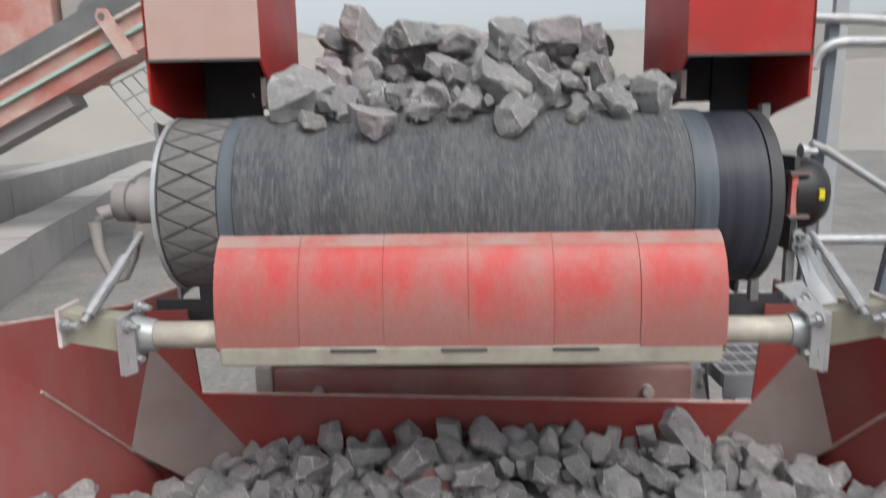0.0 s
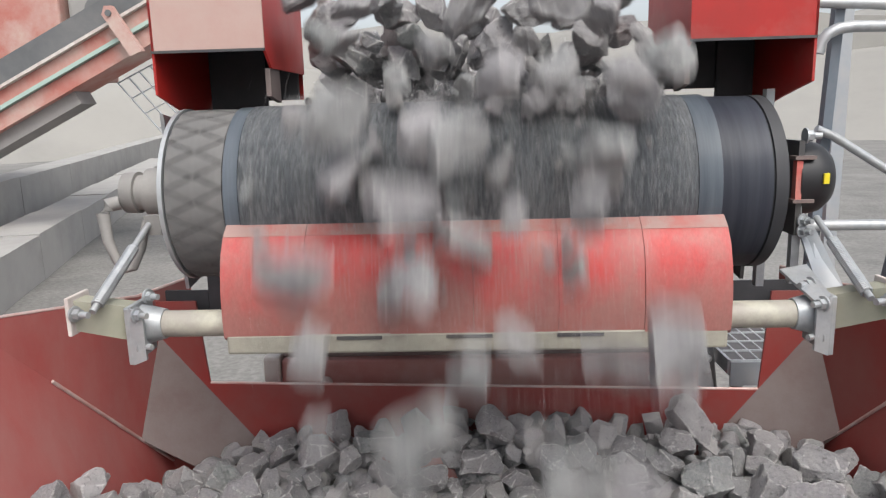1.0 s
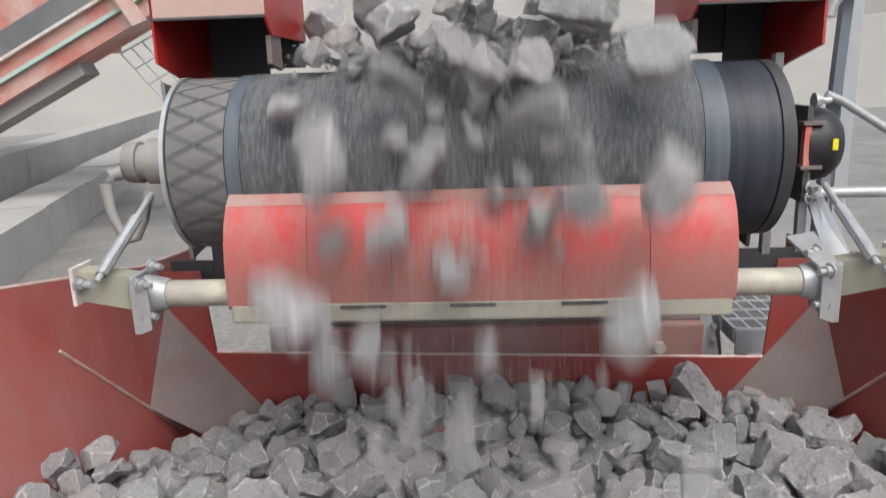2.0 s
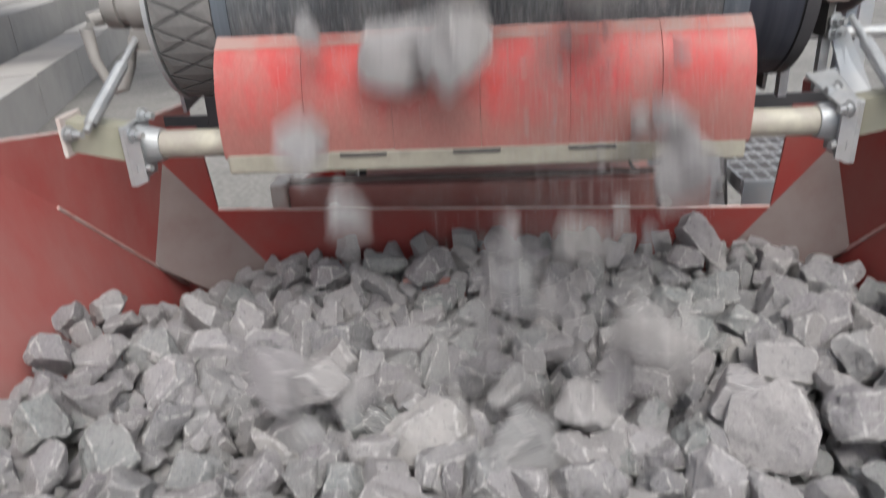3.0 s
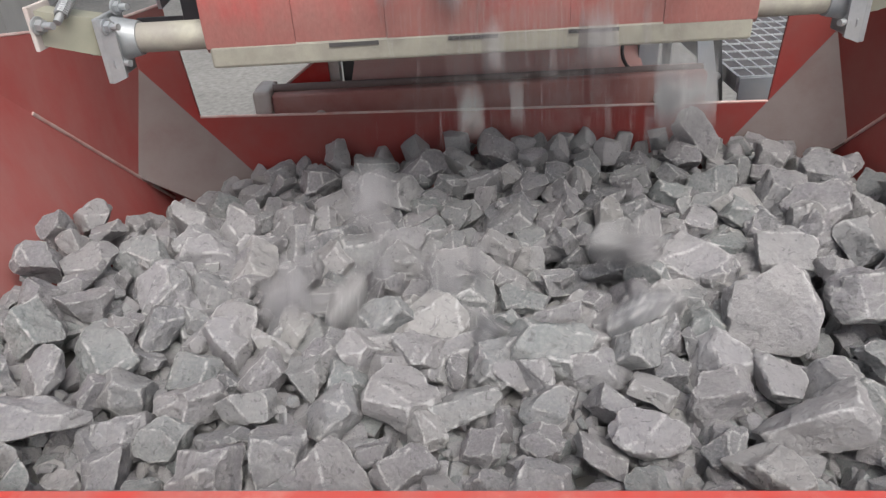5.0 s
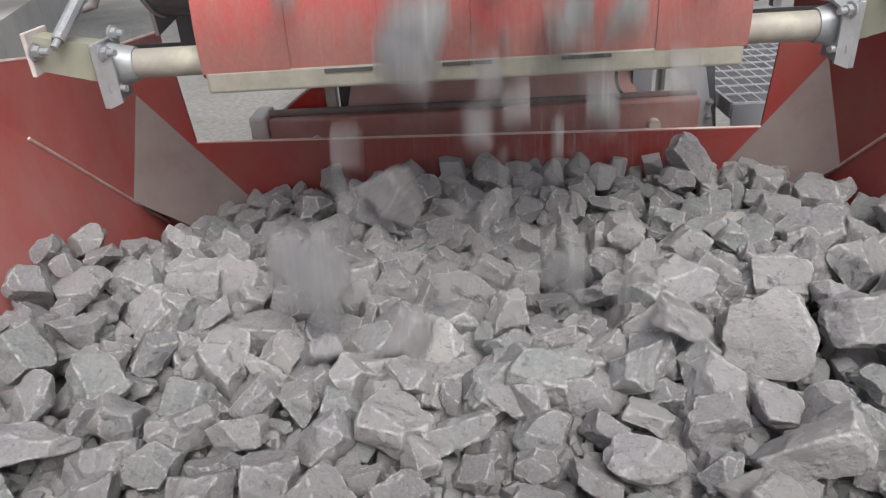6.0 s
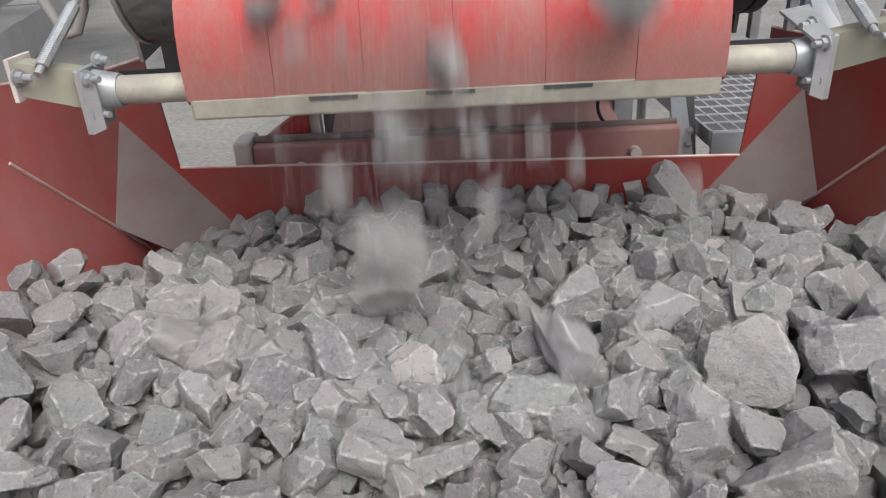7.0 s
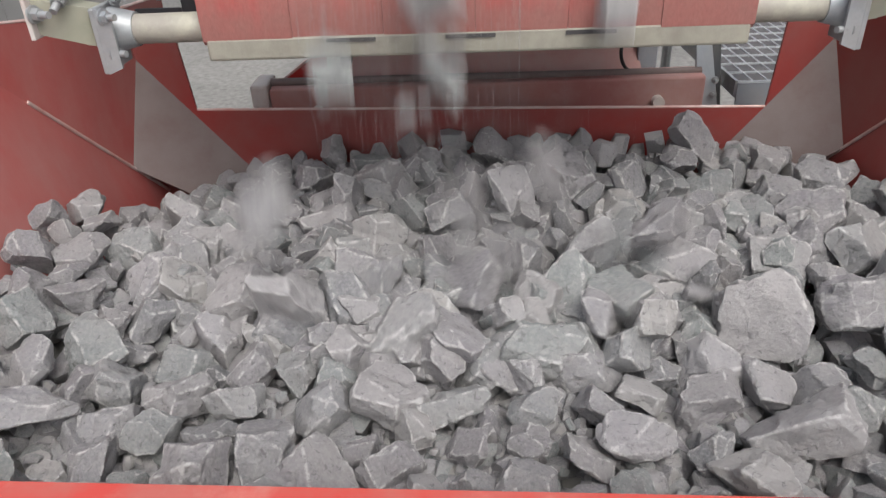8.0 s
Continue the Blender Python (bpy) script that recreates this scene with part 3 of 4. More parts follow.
# ---- belt scraper ----
def scraper():
    sc = thing("belt_scraper", "belt scraper with red blades on a cream steel tube", "belt scraper")
    ty, tz = 0.035, 3.035
    bm = tube(bmesh.new(), [(-0.80, ty, tz), (0.80, ty, tz)], 0.030, 20)
    part("tube", bm, M_CREAM, sc, "cream painted tube, chipped", True)
    bm = box(bmesh.new(), (-0.545, -0.005, 2.972), (0.545, 0.06, 3.018), bevel=0.006)
    part("blade_rail", bm, M_RAIL, sc, "dusty cream blade rail")
    for k in range(3):
        part("slot", boxes(((-0.30 + k * 0.24, -0.0075, 3.004), (-0.20 + k * 0.24, -0.004, 3.012))), M_DARK, sc)
    w = 1.10 / 6
    prof = [(0.004, 3.004), (-0.004, 3.012), (-0.006, 3.055), (-0.005, 3.10), (0.003, 3.15), (0.019, 3.195), (0.043, 3.228), (0.068, 3.247)]
    for k in range(6):
        x0, x1 = -0.55 + k * w + 0.0004, -0.55 + (k + 1) * w - 0.0004
        dy = 0.003 * noise.noise((k * 3.7, 0, 0))
        def sheet(pr, thick):
            bm = bmesh.new()
            n = 4
            rows = [[bm.verts.new((x0 + (x1 - x0) * q / n, y + dy, z)) for q in range(n + 1)] for y, z in pr]
            back = [[bm.verts.new((x0 + (x1 - x0) * q / n, y + dy + thick, z - 0.006)) for q in range(n + 1)] for y, z in pr]
            for A, f in ((rows, 1), (back, -1)):
                for u, v in zip(A, A[1:]):
                    for q in range(n):
                        bm.faces.new((u[q], u[q + 1], v[q + 1], v[q])[::f])
            for a, b in ((rows[0], back[0]), (rows[-1], back[-1])):
                for q in range(n):
                    bm.faces.new((a[q], a[q + 1], b[q + 1], b[q]))
            for q in (0, n):
                for i in range(len(pr) - 1):
                    bm.faces.new((rows[i][q], rows[i + 1][q], back[i + 1][q], back[i][q]))
            return bm
        bl = part("blade", sheet(prof, 0.02), M_BLADE, sc, smooth=True)
        tip = [(y - 0.0008, z + 0.0005) for y, z in prof[-2:]] + [(0.076, 3.251)]
        part("wiping_tip", sheet(tip, 0.014), M_BLADETIP, bl, "grey dusty worn blade tip", True)
    for s in (-1, 1):
        # bracket plate with a bent flange, bolted through
        x = 0.748 * s
        bm = box(bmesh.new(), (min(x, x + 0.012 * s), -0.022, 2.958), (max(x, x + 0.012 * s), 0.10, 3.088), bevel=0.003)
        br = part("bracket_plate", bm, M_GALV, sc, "dusty galvanised bracket plate")
        bm = slab(bmesh.new(), [(x, -0.024, 2.958), (x - 0.030 * s, -0.024, 2.97), (x - 0.030 * s, -0.024, 3.07), (x, -0.024, 3.09)], (0, 0.008, 0))
        part("flange", bm, M_GALV, br)
        if s > 0:
            bm = slab(bmesh.new(), [(x, -0.02, 3.088), (x, 0.10, 3.13), (x - 0.06, 0.10, 3.12), (x - 0.03, -0.02, 3.075)], (0, 0, -0.006))
            part("top_wing", bm, M_GALV, br)
        for p in ((-0.028, 3.072), (0.035, 3.098), (-0.018, 2.998)):
            bm = hexbolt((x - 0.014 * s, p[0] + 0.008, p[1]), (-s, -0.35, 0), 0.0115, 0.011, 0.016)
            part("bolt", bm, M_GALV, br, "zinc bolt", )
        bm = tube(bmesh.new(), [(x - 0.004 * s, ty, tz), (x - 0.055 * s, ty, tz)], [0.046, 0.034], 20)
        part("collar", bm, M_GALV, sc, "grey collar on the tube", True)
        # lever with end plate, and the coil-spring tensioner
        bm = slab(bmesh.new(), [(x + 0.012 * s, 0.0, 3.085), (0.842 * s, -0.066, 3.118), (0.842 * s, -0.066, 3.052), (x + 0.012 * s, 0.0, 3.008)], (0.0, 0.05, 0))
        lv = part("lever", bm, M_OLIVE, sc, "olive zinc lever plate")
        part("end_plate", box(bmesh.new(), (min(0.842 * s, 0.851 * s), -0.085, 3.045), (max(0.842 * s, 0.851 * s), 0.0, 3.128), bevel=0.002), M_WHITE, lv, "pale end plate")
        part("bolt", hexbolt((0.838 * s, -0.075, 3.092), (-s, -0.3, 0), 0.012, 0.014, 0.02), M_GALV, lv)
        a = Vector((0.800 * s, -0.072, 3.095))
        b = Vector((-0.772, 0.18, 3.245)) if s < 0 else Vector((0.800, 0.18, 3.222))
        d = (b - a).normalized()
        bm = tube(bmesh.new(), [a, b], 0.0075, 12)
        rod = part("tension_rod", bm, M_GALV, sc, "dusty steel rod", True)
        u = d.cross(Vector((1, 0, 0))).normalized()
        v = d.cross(u)
        pts = []
        L = (b - a).length
        for k in range(34 * 8):
            th = k / 8 * math.tau
            pts.append(a + d * (0.02 + L * 0.62 * k / 272) + (u * math.cos(th) + v * math.sin(th)) * 0.0108)
        part("spring", tube(bmesh.new(), pts, 0.0029, 6), M_GALV, rod, "coil spring", True)
    # galvanised gusset and carrier on the drive side
    bm = slab(bmesh.new(), [(0.775, 0.22, 3.20), (0.805, 0.20, 3.20), (0.835, 0.08, 3.06), (0.775, 0.08, 3.06)], (0, 0.01, 0))
    part("gusset", bm, M_GREYP, sc, "blue-grey steel gusset")
    part("carrier", boxes(((0.756, 0.20, 3.06), (0.775, 0.22, 3.25))), M_GALV, sc)
    for z in (3.215, 3.19):
        part("bolt", hexbolt((0.772, 0.19, z), (0.4, -1, 0), 0.011, 0.012, 0.014), M_GALV, sc)
    part("carrier", boxes(((-0.782, 0.17, 3.215), (-0.742, 0.20, 3.262))), M_HUB, sc)


scraper()

# ---- frame under the conveyor, seen through the notch ----
def rear_frame():
    f = thing("cross_beam", "dusty red steel cross beam with pale end cap", "steel beam")
    part("beam", box(bmesh.new(), (-0.68, 0.88, 2.50), (0.775, 1.0, 2.638), bevel=0.008), M_BEAM, f)
    part("end_cap", box(bmesh.new(), (-0.742, 0.87, 2.50), (-0.682, 1.01, 2.655), bevel=0.01), M_WHITE, f, "pale dusty end cap")
    bm = tube(bmesh.new(), [(-0.68, 0.93, 2.648), (0.77, 0.93, 2.640)], 0.014, 10)
    part("pipe", bm, M_WORN, f, "dusty pipe along the beam", True)
    for x in (-0.52, 0.62):
        part("stub", tube(bmesh.new(), [(x, 0.885, 2.56), (x, 0.85, 2.56)], 0.020, 12), M_WHITE, f, "pale stub end", True)
    for x in (-0.66, 0.75):
        part("leg", boxes(((x - 0.05, 0.89, GZ - 0.05), (x + 0.05, 0.99, 2.50))), M_RED, f)
    g = thing("chute_plate", "sloping dusty red chute plate behind the hopper", "steel plate")
    bm = slab(bmesh.new(), [(-0.43, 1.002, 2.60), (0.60, 1.002, 2.60), (0.53, 1.24, 2.92), (-0.37, 1.24, 2.92)], (0, 0.01, 0))
    part("plate", bm, mat("dusty_pink_plate", (0.60, 0.33, 0.30), 0.7, second=(0.60, 0.38, 0.345), scale=3, dust=(0.60, 0.45, 0.41), dust_scale=4), g)
    part("flange", boxes(((-0.44, 0.985, 2.58), (0.61, 1.002, 2.612))), M_WORN, g)
    for x, m in ((-0.50, M_WHITE), (0.615, M_GREYP)):
        p = thing("frame_post", "grey steel channel post beside the chute", "steel post", "posts under the conveyor")
        part("web", boxes(((x - 0.033, 1.04, GZ - 0.05), (x + 0.033, 1.05, 3.05))), m, p)
        part("flange", boxes(((x - 0.033, 1.051, GZ - 0.05), (x - 0.026, 1.10, 3.05))), M_GREYP, p)
        part("flange", boxes(((x + 0.026, 1.051, GZ - 0.05), (x + 0.033, 1.10, 3.05))), M_GREYP, p)
    b = thing("frame_brace", "dark steel plate brace under the conveyor", "steel brace")
    part("web", boxes(((-0.455, 1.06, 2.62), (-0.415, 1.09, 3.05))), M_DARK, b)
    part("foot", boxes(((-0.455, 1.0, GZ - 0.05), (-0.425, 1.09, 2.62))), M_DARK, b)
    b = thing("frame_brace", "red diagonal brace with a pale edge", "steel brace")
    part("web", slab(bmesh.new(), [(-0.70, 1.02, 2.60), (-0.50, 1.02, 2.74), (-0.50, 1.02, 2.60)], (0, 0.008, 0)), M_RED, b)
    part("edge", tube(bmesh.new(), [(-0.70, 1.02, 2.602), (-0.50, 1.02, 2.742)], 0.005, 6), M_EDGE, b)
    part("foot", boxes(((-0.55, 1.02, GZ - 0.05), (-0.51, 1.035, 2.60))), M_RED, b)
    ch = thing("walkway_channel", "grey folded steel channel beside the walkway", "steel channel")
    bm = slab(bmesh.new(), [(0.745, 0.98, 2.80), (0.795, 0.99, 2.80), (0.865, 0.96, 2.45), (0.79, 0.94, 2.45)], (0, 0.02, 0))
    part("face", bm, M_GREYP, ch)
    part("side", slab(bmesh.new(), [(0.797, 0.995, 2.79), (0.852, 1.05, 2.79), (0.888, 1.03, 2.47), (0.866, 0.965, 2.45)], (0.004, 0.006, 0)), M_DARK, ch)
    part("foot", boxes(((0.80, 0.95, GZ - 0.05), (0.87, 0.99, 2.45))), M_GREYP, ch)
    for z in (2.60, 2.55):
        part("bolt", hexbolt((0.828, 0.952, z), (0, -1, 0), 0.009, 0.008, 0.008), M_GALV, ch)
    # grating
    w = thing("walkway_grating", "galvanised steel grating walkway with open bars", "grating")
    gx0, gx1, gy0, gy1, gz = 0.90, 1.55, 0.93, 2.1, 2.60
    k = 0
    x = gx0
    while x <= gx1:
        part("bearing_bar", boxes(((x - 0.0022, gy0, gz - 0.004), (x + 0.0022, gy1, gz))), M_BRIGHT, w)
        x += 0.050
    y = gy0
    while y <= gy1:
        part("cross_bar", boxes(((gx0, y - 0.003, gz - 0.005), (gx1, y + 0.003, gz + 0.001))), M_BRIGHT, w)
        y += 0.105
    part("under_plate", boxes(((gx0, gy0, gz - 0.060), (gx1, gy1, gz - 0.052))), M_UNDER, w, "dark dusty steel plate under the bars")
    part("edge_bar", boxes(((gx0 - 0.012, gy0 - 0.004, gz - 0.05), (gx0 - 0.004, gy1, gz + 0.004))), M_GALV, w)
    part("toe_plate", boxes(((gx0 - 0.004, gy0 - 0.012, gz - 0.09), (gx1, gy0 - 0.004, gz - 0.004))), M_GREYP, w)
    for x in (0.95, 1.5):
        for y in (1.0, 2.0):
            part("support", tube(bmesh.new(), [(x, y, gz - 0.03), (x, y, GZ - 0.05)], 0.022, 10), M_GALV, w)
    cb = thing("cable_loop", "thin black cable hanging in a loop", "cable")
    pts = [(0.585 + 0.055 * math.cos(a) - 0.02, 0.985, 2.70 + 0.075 * math.sin(a)) for a in [radians(50 + 12 * q) for q in range(20)]]
    part("cable", tube(bmesh.new(), pts, 0.006, 8), M_BLACK, cb, smooth=True)


rear_frame()

# ---- handrail beside the conveyor ----
def handrail():
    h = thing("handrail", "galvanised tube handrail on slate grey posts", "handrail")
    for x0, x1, y in ((1.075, 1.030, 0.7), (1.325, 1.235, 0.7)):
        top = 3.76 if x0 < 1.2 else 3.2
        bm = slab(bmesh.new(), [(x0 - 0.014, y, top), (x0 + 0.014, y, top), (x1 + 0.014, y, 2.60), (x1 - 0.014, y, 2.60)], (0, 0.03, 0))
        part("post", bm, M_SLATE, h, "slate grey flat post")
        part("post_foot", boxes(((x1 - 0.04, y - 0.02, GZ - 0.05), (x1 + 0.04, y + 0.06, 2.60))), M_GREYP, h)
    bm = tube(bmesh.new(), [(0.95, 0.69, 3.765), (1.15, 0.69, 3.755), (1.6, 0.69, 3.72), (2.6, 0.69, 3.70)], 0.0155, 14)
    part("top_rail", bm, M_GALV, h, smooth=True)
    bm = tube(bmesh.new(), [(1.005, 0.67, 3.62), (1.012, 0.67, 3.652), (1.03, 0.67, 3.675), (1.06, 0.67, 3.688), (1.10, 0.67, 3.692), (2.6, 0.67, 3.665)], 0.0165, 14)
    part("upper_rail", bm, M_GALV, h, smooth=True)
    bm = tube(bmesh.new(), [(1.02, 0.68, 3.405), (1.07, 0.68, 3.383), (1.27, 0.66, 3.252), (1.60, 0.62, 3.05), (2.1, 0.55, 2.75)], 0.0125, 12)
    part("sloping_rail", bm, M_GALV, h, smooth=True)
    bm = tube(bmesh.new(), [(0.93, 0.68, 3.118), (2.6, 0.68, 3.10)], 0.0165, 14)
    part("lower_rail", bm, M_GALV, h, smooth=True)
    p = thing("handrail_post", "pale grey steel post further along the rail", "post")
    part("post", boxes(((1.42, 1.4, GZ - 0.05), (1.47, 1.43, 4.3))), M_GREYP, p)


handrail()

# ---- other plant on the quarry floor ----
def far_machine():
    m = thing("mobile_screen", "dusty red mobile screening machine with an inclined conveyor boom", "machine")
    ax = Vector((-7.6, 10, 3.9))
    slope = Vector((2.45, 0, 1.2)).normalized()
    up = Vector((-slope.z, 0, slope.x))
    def strip(name, o0, o1, y0, y1, material, label="", a=-7.0, b=4.5):
        pts = [ax + slope * a + up * o0, ax + slope * b + up * o0, ax + slope * b + up * o1, ax + slope * a + up * o1]
        bm = slab(bmesh.new(), [(p.x, y0, p.z) for p in pts], (0, y1 - y0, 0))
        return part(name, bm, material, m, label)
    strip("boom_belt", 0.08, 0.42, 10.0, 10.8, M_FARDARK, "dark boom side with belt")
    strip("boom_edge", 0.03, 0.075, 9.96, 10.8, M_WHITE, "pale edge strip")
    strip("boom_frame", -0.17, 0.025, 10.05, 10.8, M_FARRED, "dusty red boom frame")
    strip("boom_pipe", -0.25, -0.19, 9.97, 10.1, M_GREEN, "pale green pipe along the boom")
    strip("boom_rail", -0.50, -0.26, 10.05, 10.8, M_FARRED)
    # grey slab added in place of the shadow under the boom
    strip("boom_underside", -0.72, -0.50, 10.2, 10.7, M_FARGREY, "grey slab for the shade under the boom", -7.0, 1.1)
    bm = slab(bmesh.new(), [(-5.60, 9.8, 5.05), (-5.55, 9.8, 5.18), (-5.43, 9.8, 5.18), (-5.36, 9.8, 5.05), (-5.02, 9.8, 4.5), (-5.22, 9.8, 4.42)], (0, 0.1, 0))
    lug = part("lug", bm, M_FARRED, m, "pale red lug with a pin hole")
    part("pin", tube(bmesh.new(), [(-5.49, 9.78, 5.07), (-5.49, 9.82, 5.07)], 0.05, 14), M_FARDARK, lug)
    # body and engine parts behind the boom
    part("body", box(bmesh.new(), (-15.2, 11.5, 4.2), (-7.2, 13.5, 6.6), bevel=0.05), M_FARRED, m, "dusty red machine body")
    part("hood", box(bmesh.new(), (-7.1, 11.6, 4.7), (-5.4, 13.2, 6.8), bevel=0.08), M_CONC, m, "pale dusty engine hood")
    part("fan", tube(bmesh.new(), [(-6.5, 11.57, 5.35), (-6.5, 11.62, 5.35)], 0.28, 20), M_FARDARK, m)
    for x in (-5.6, -5.3):
        part("strut", tube(bmesh.new(), [(x - 0.4, 11.2, 6.6), (x + 0.25, 11.2, 5.2)], 0.05, 8), M_FARDARK, m)
    part("undercarriage", box(bmesh.new(), (-15.0, 11.6, GZ - 0.1), (-13.2, 13.4, 4.2), bevel=0.05), M_FARDARK, m)
    part("leg", boxes(((-13.0, 11.8, GZ - 0.1), (-12.8, 12.1, 4.3))), M_FARGREY, m)
    ld = thing("ladder_guard", "dusty wire mesh guard under the boom", "mesh guard")
    p0, p1 = Vector((-5.75, 10.4, 4.05)), Vector((-4.75, 10.4, 2.8))
    wv = Vector((0.75, 0, 0.35))
    for q in range(5):
        part("bar", tube(bmesh.new(), [p0 + wv * q / 4, p1 + wv * q / 4], 0.014, 5), M_GREYP, ld)
    for q in range(6):
        a = p0 + (p1 - p0) * q / 5
        part("rung", tube(bmesh.new(), [a, a + wv], 0.012, 5), M_GREYP, ld)
    part("post", tube(bmesh.new(), [p1 + wv, (p1.x + 0.75, 10.4, GZ - 0.05)], 0.03, 6), M_GREYP, ld)
    # long low concrete walls
    for a, b, hh, dep, lab in (((-5.2, 3.8), (-13.6, 31), 0.75, 0.9, "long pale concrete block wall"),
                               ((-8.6, 9.6), (-21, 50), 1.35, 0.8, "higher pale concrete wall covered in dust")):
        w = thing("concrete_wall", lab, "wall")
        a, b = Vector((*a, GZ)), Vector((*b, GZ))
        n = 9
        for q in range(n):
            u, v = a.lerp(b, q / n), a.lerp(b, (q + 0.992) / n)
            lift = Vector((0, 0, hh + 0.03 * noise.noise((q * 3.1, hh, 0))))
            bm = slab(bmesh.new(), [u - Vector((0, 0, 0.2)), v - Vector((0, 0, 0.2)), v + lift, u + lift], (-dep, -0.2, 0))
            part("block", bm, M_CONC, w)
    p = thing("support_foot", "dark machine support foot on the ground", "support")
    part("column", box(bmesh.new(), (-12.2, 15.2, GZ - 0.05), (-11.4, 15.8, GZ + 0.8), bevel=0.05), M_FARGREY, p)
    part("disc", tube(bmesh.new(), [(-11.9, 15.18, GZ + 0.35), (-11.9, 15.12, GZ + 0.35)], 0.28, 16), M_WHITE, p, "pale round end")


far_machine()

# ---- stones ----
def stone_mesh(seed, squash, name="stone", rounds=4):
    """A broken stone about 1 across: a block split along random planes, arrises knocked off, faces stepped and rough."""
    rnd = random.Random(seed)
    bm = bmesh.new()
    bmesh.ops.create_cube(bm, size=1.0)
    bmesh.ops.scale(bm, vec=(1.0, squash[0], squash[1]), verts=bm.verts[:])
    for k in range(15):
        n = Vector((rnd.gauss(0, 1), rnd.gauss(0, 1), rnd.gauss(0, 1))).normalized()
        lim = max(v.co.dot(n) for v in bm.verts)
        cut = n * lim * (rnd.uniform(0.52, 0.78) if k < 10 else rnd.uniform(0.84, 0.93))
        g = bmesh.ops.bisect_plane(bm, geom=bm.verts[:] + bm.edges[:] + bm.faces[:], plane_co=cut, plane_no=n, clear_outer=True)
        rim = [e for e in g["geom_cut"] if isinstance(e, bmesh.types.BMEdge)]
        if len(rim) > 2:
            bmesh.ops.contextual_create(bm, geom=rim)
    bmesh.ops.remove_doubles(bm, verts=bm.verts[:], dist=0.03)
    corners = [v.co.copy() for v in bm.verts]
    bm.clear()
    for co in corners:
        bm.verts.new(co)
    mid = sum(corners, Vector()) / len(corners)
    g = bmesh.ops.convex_hull(bm, input=bm.verts[:])
    bmesh.ops.delete(bm, geom=[e for e in g["geom_interior"] if isinstance(e, bmesh.types.BMVert)], context="VERTS")
    reach = max((v.co - mid).length for v in bm.verts)
    for v in bm.verts:
        v.co = (v.co - mid) * 0.56 / reach
    bmesh.ops.dissolve_limit(bm, angle_limit=radians(7), verts=bm.verts[:], edges=bm.edges[:])
    ridge = [e for e in bm.edges if e.calc_face_angle(0) > 0.25]
    keen = [e for e in ridge if e.calc_face_angle(0) > 0.5]
    e0 = np.array([e.verts[0].co[:] for e in keen])
    e1 = np.array([e.verts[1].co[:] for e in keen]) - e0
    bmesh.ops.bevel(bm, geom=ridge, offset=0.011, segments=1, affect="EDGES")
    bmesh.ops.triangulate(bm, faces=bm.faces[:])
    for r in range(rounds):
        bmesh.ops.subdivide_edges(bm, edges=[e for e in bm.edges if e.calc_length() > (0.2, 0.13, 0.095, 0.078)[r]], cuts=1, use_grid_fill=True)
        bmesh.ops.triangulate(bm, faces=bm.faces[:])
    # how near each place lies to an arris
    co = np.array([v.co[:] for v in bm.verts])
    along = np.clip(((co[:, None] - e0) * e1).sum(2) / (e1 * e1).sum(1), 0, 1)
    gap = np.linalg.norm(co[:, None] - e0 - along[:, :, None] * e1, axis=2).min(1)
    layer = bm.verts.layers.float.new("arris")
    for v, g in zip(bm.verts[:], gap):
        v[layer] = max(0.0, 1 - g / 0.055)
    for v in bm.verts:
        q = v.co * 2.2 + Vector((seed * 7.1, 0, 0))
        step = noise.noise(q * 1.3 + Vector((3, 1, 2)))
        step = 0.5 * (math.floor(step * 5) / 5 + step)
        v.co += v.co.normalized() * (0.03 * noise.noise(q * 0.8) + 0.07 * step - 0.03 * max(0.0, 0.2 - abs(noise.noise(q * 1.6))) + 0.030 * noise.noise(q * 3.3) + 0.018 * noise.noise(q * 8.0))
    bmesh.ops.recalc_face_normals(bm, faces=bm.faces[:])
    me = bpy.data.meshes.new(name)
    bm.to_mesh(me)
    bm.free()
    for p in me.polygons:
        p.use_smooth = True
    me.set_sharp_from_angle(angle=radians(20))
    me.materials.append(M_ROCK)
    return me


LOW = [stone_mesh(k, (random.Random(k).uniform(0.68, 0.98), random.Random(k + 50).uniform(0.5, 0.85)), "rubble_stone", 0) for k in range(10)]
KINDS = 26
SHAPES = [stone_mesh(k, (random.Random(k).uniform(0.58, 0.95), random.Random(k + 50).uniform(0.32, 0.76))) for k in range(KINDS)]
FLAT = [k for k in range(KINDS) if random.Random(k + 50).uniform(0.42, 0.82) < 0.58]


def crater(x, y):
    """How much of the hollow, where the stream lands, there is at a place: 1 in its middle."""
    q = (x / 0.80) ** 2 + ((y + 0.02) / 0.43) ** 2
    return max(0.0, 1 - q) ** 0.7


def clamp(v):
    return min(1.0, max(0.0, v))


def pile_z(x, y):
    """The height of the stone heap's surface: banked up on one side, sunk in the rear corner, a ridge along the back plate."""
    z = 2.482 + 0.02 * noise.noise((x * 3, y * 3, 4)) + 0.05 * max(0.0, y - 0.1)
    z += 0.10 * clamp((-x - 0.60) / 0.38) * clamp((0.40 - y) / 0.38) + 0.035 * clamp((x - 0.6) / 0.3) * clamp((0.45 - y) / 0.4)
    z -= 0.09 * clamp((-x - 0.45) / 0.4) * clamp((y - 0.1) / 0.3)
    z += 0.045 * math.exp(-((x - 0.05) / 0.55) ** 2 - ((y - 0.50) / 0.16) ** 2)
    return z - 0.085 * crater(x, y)


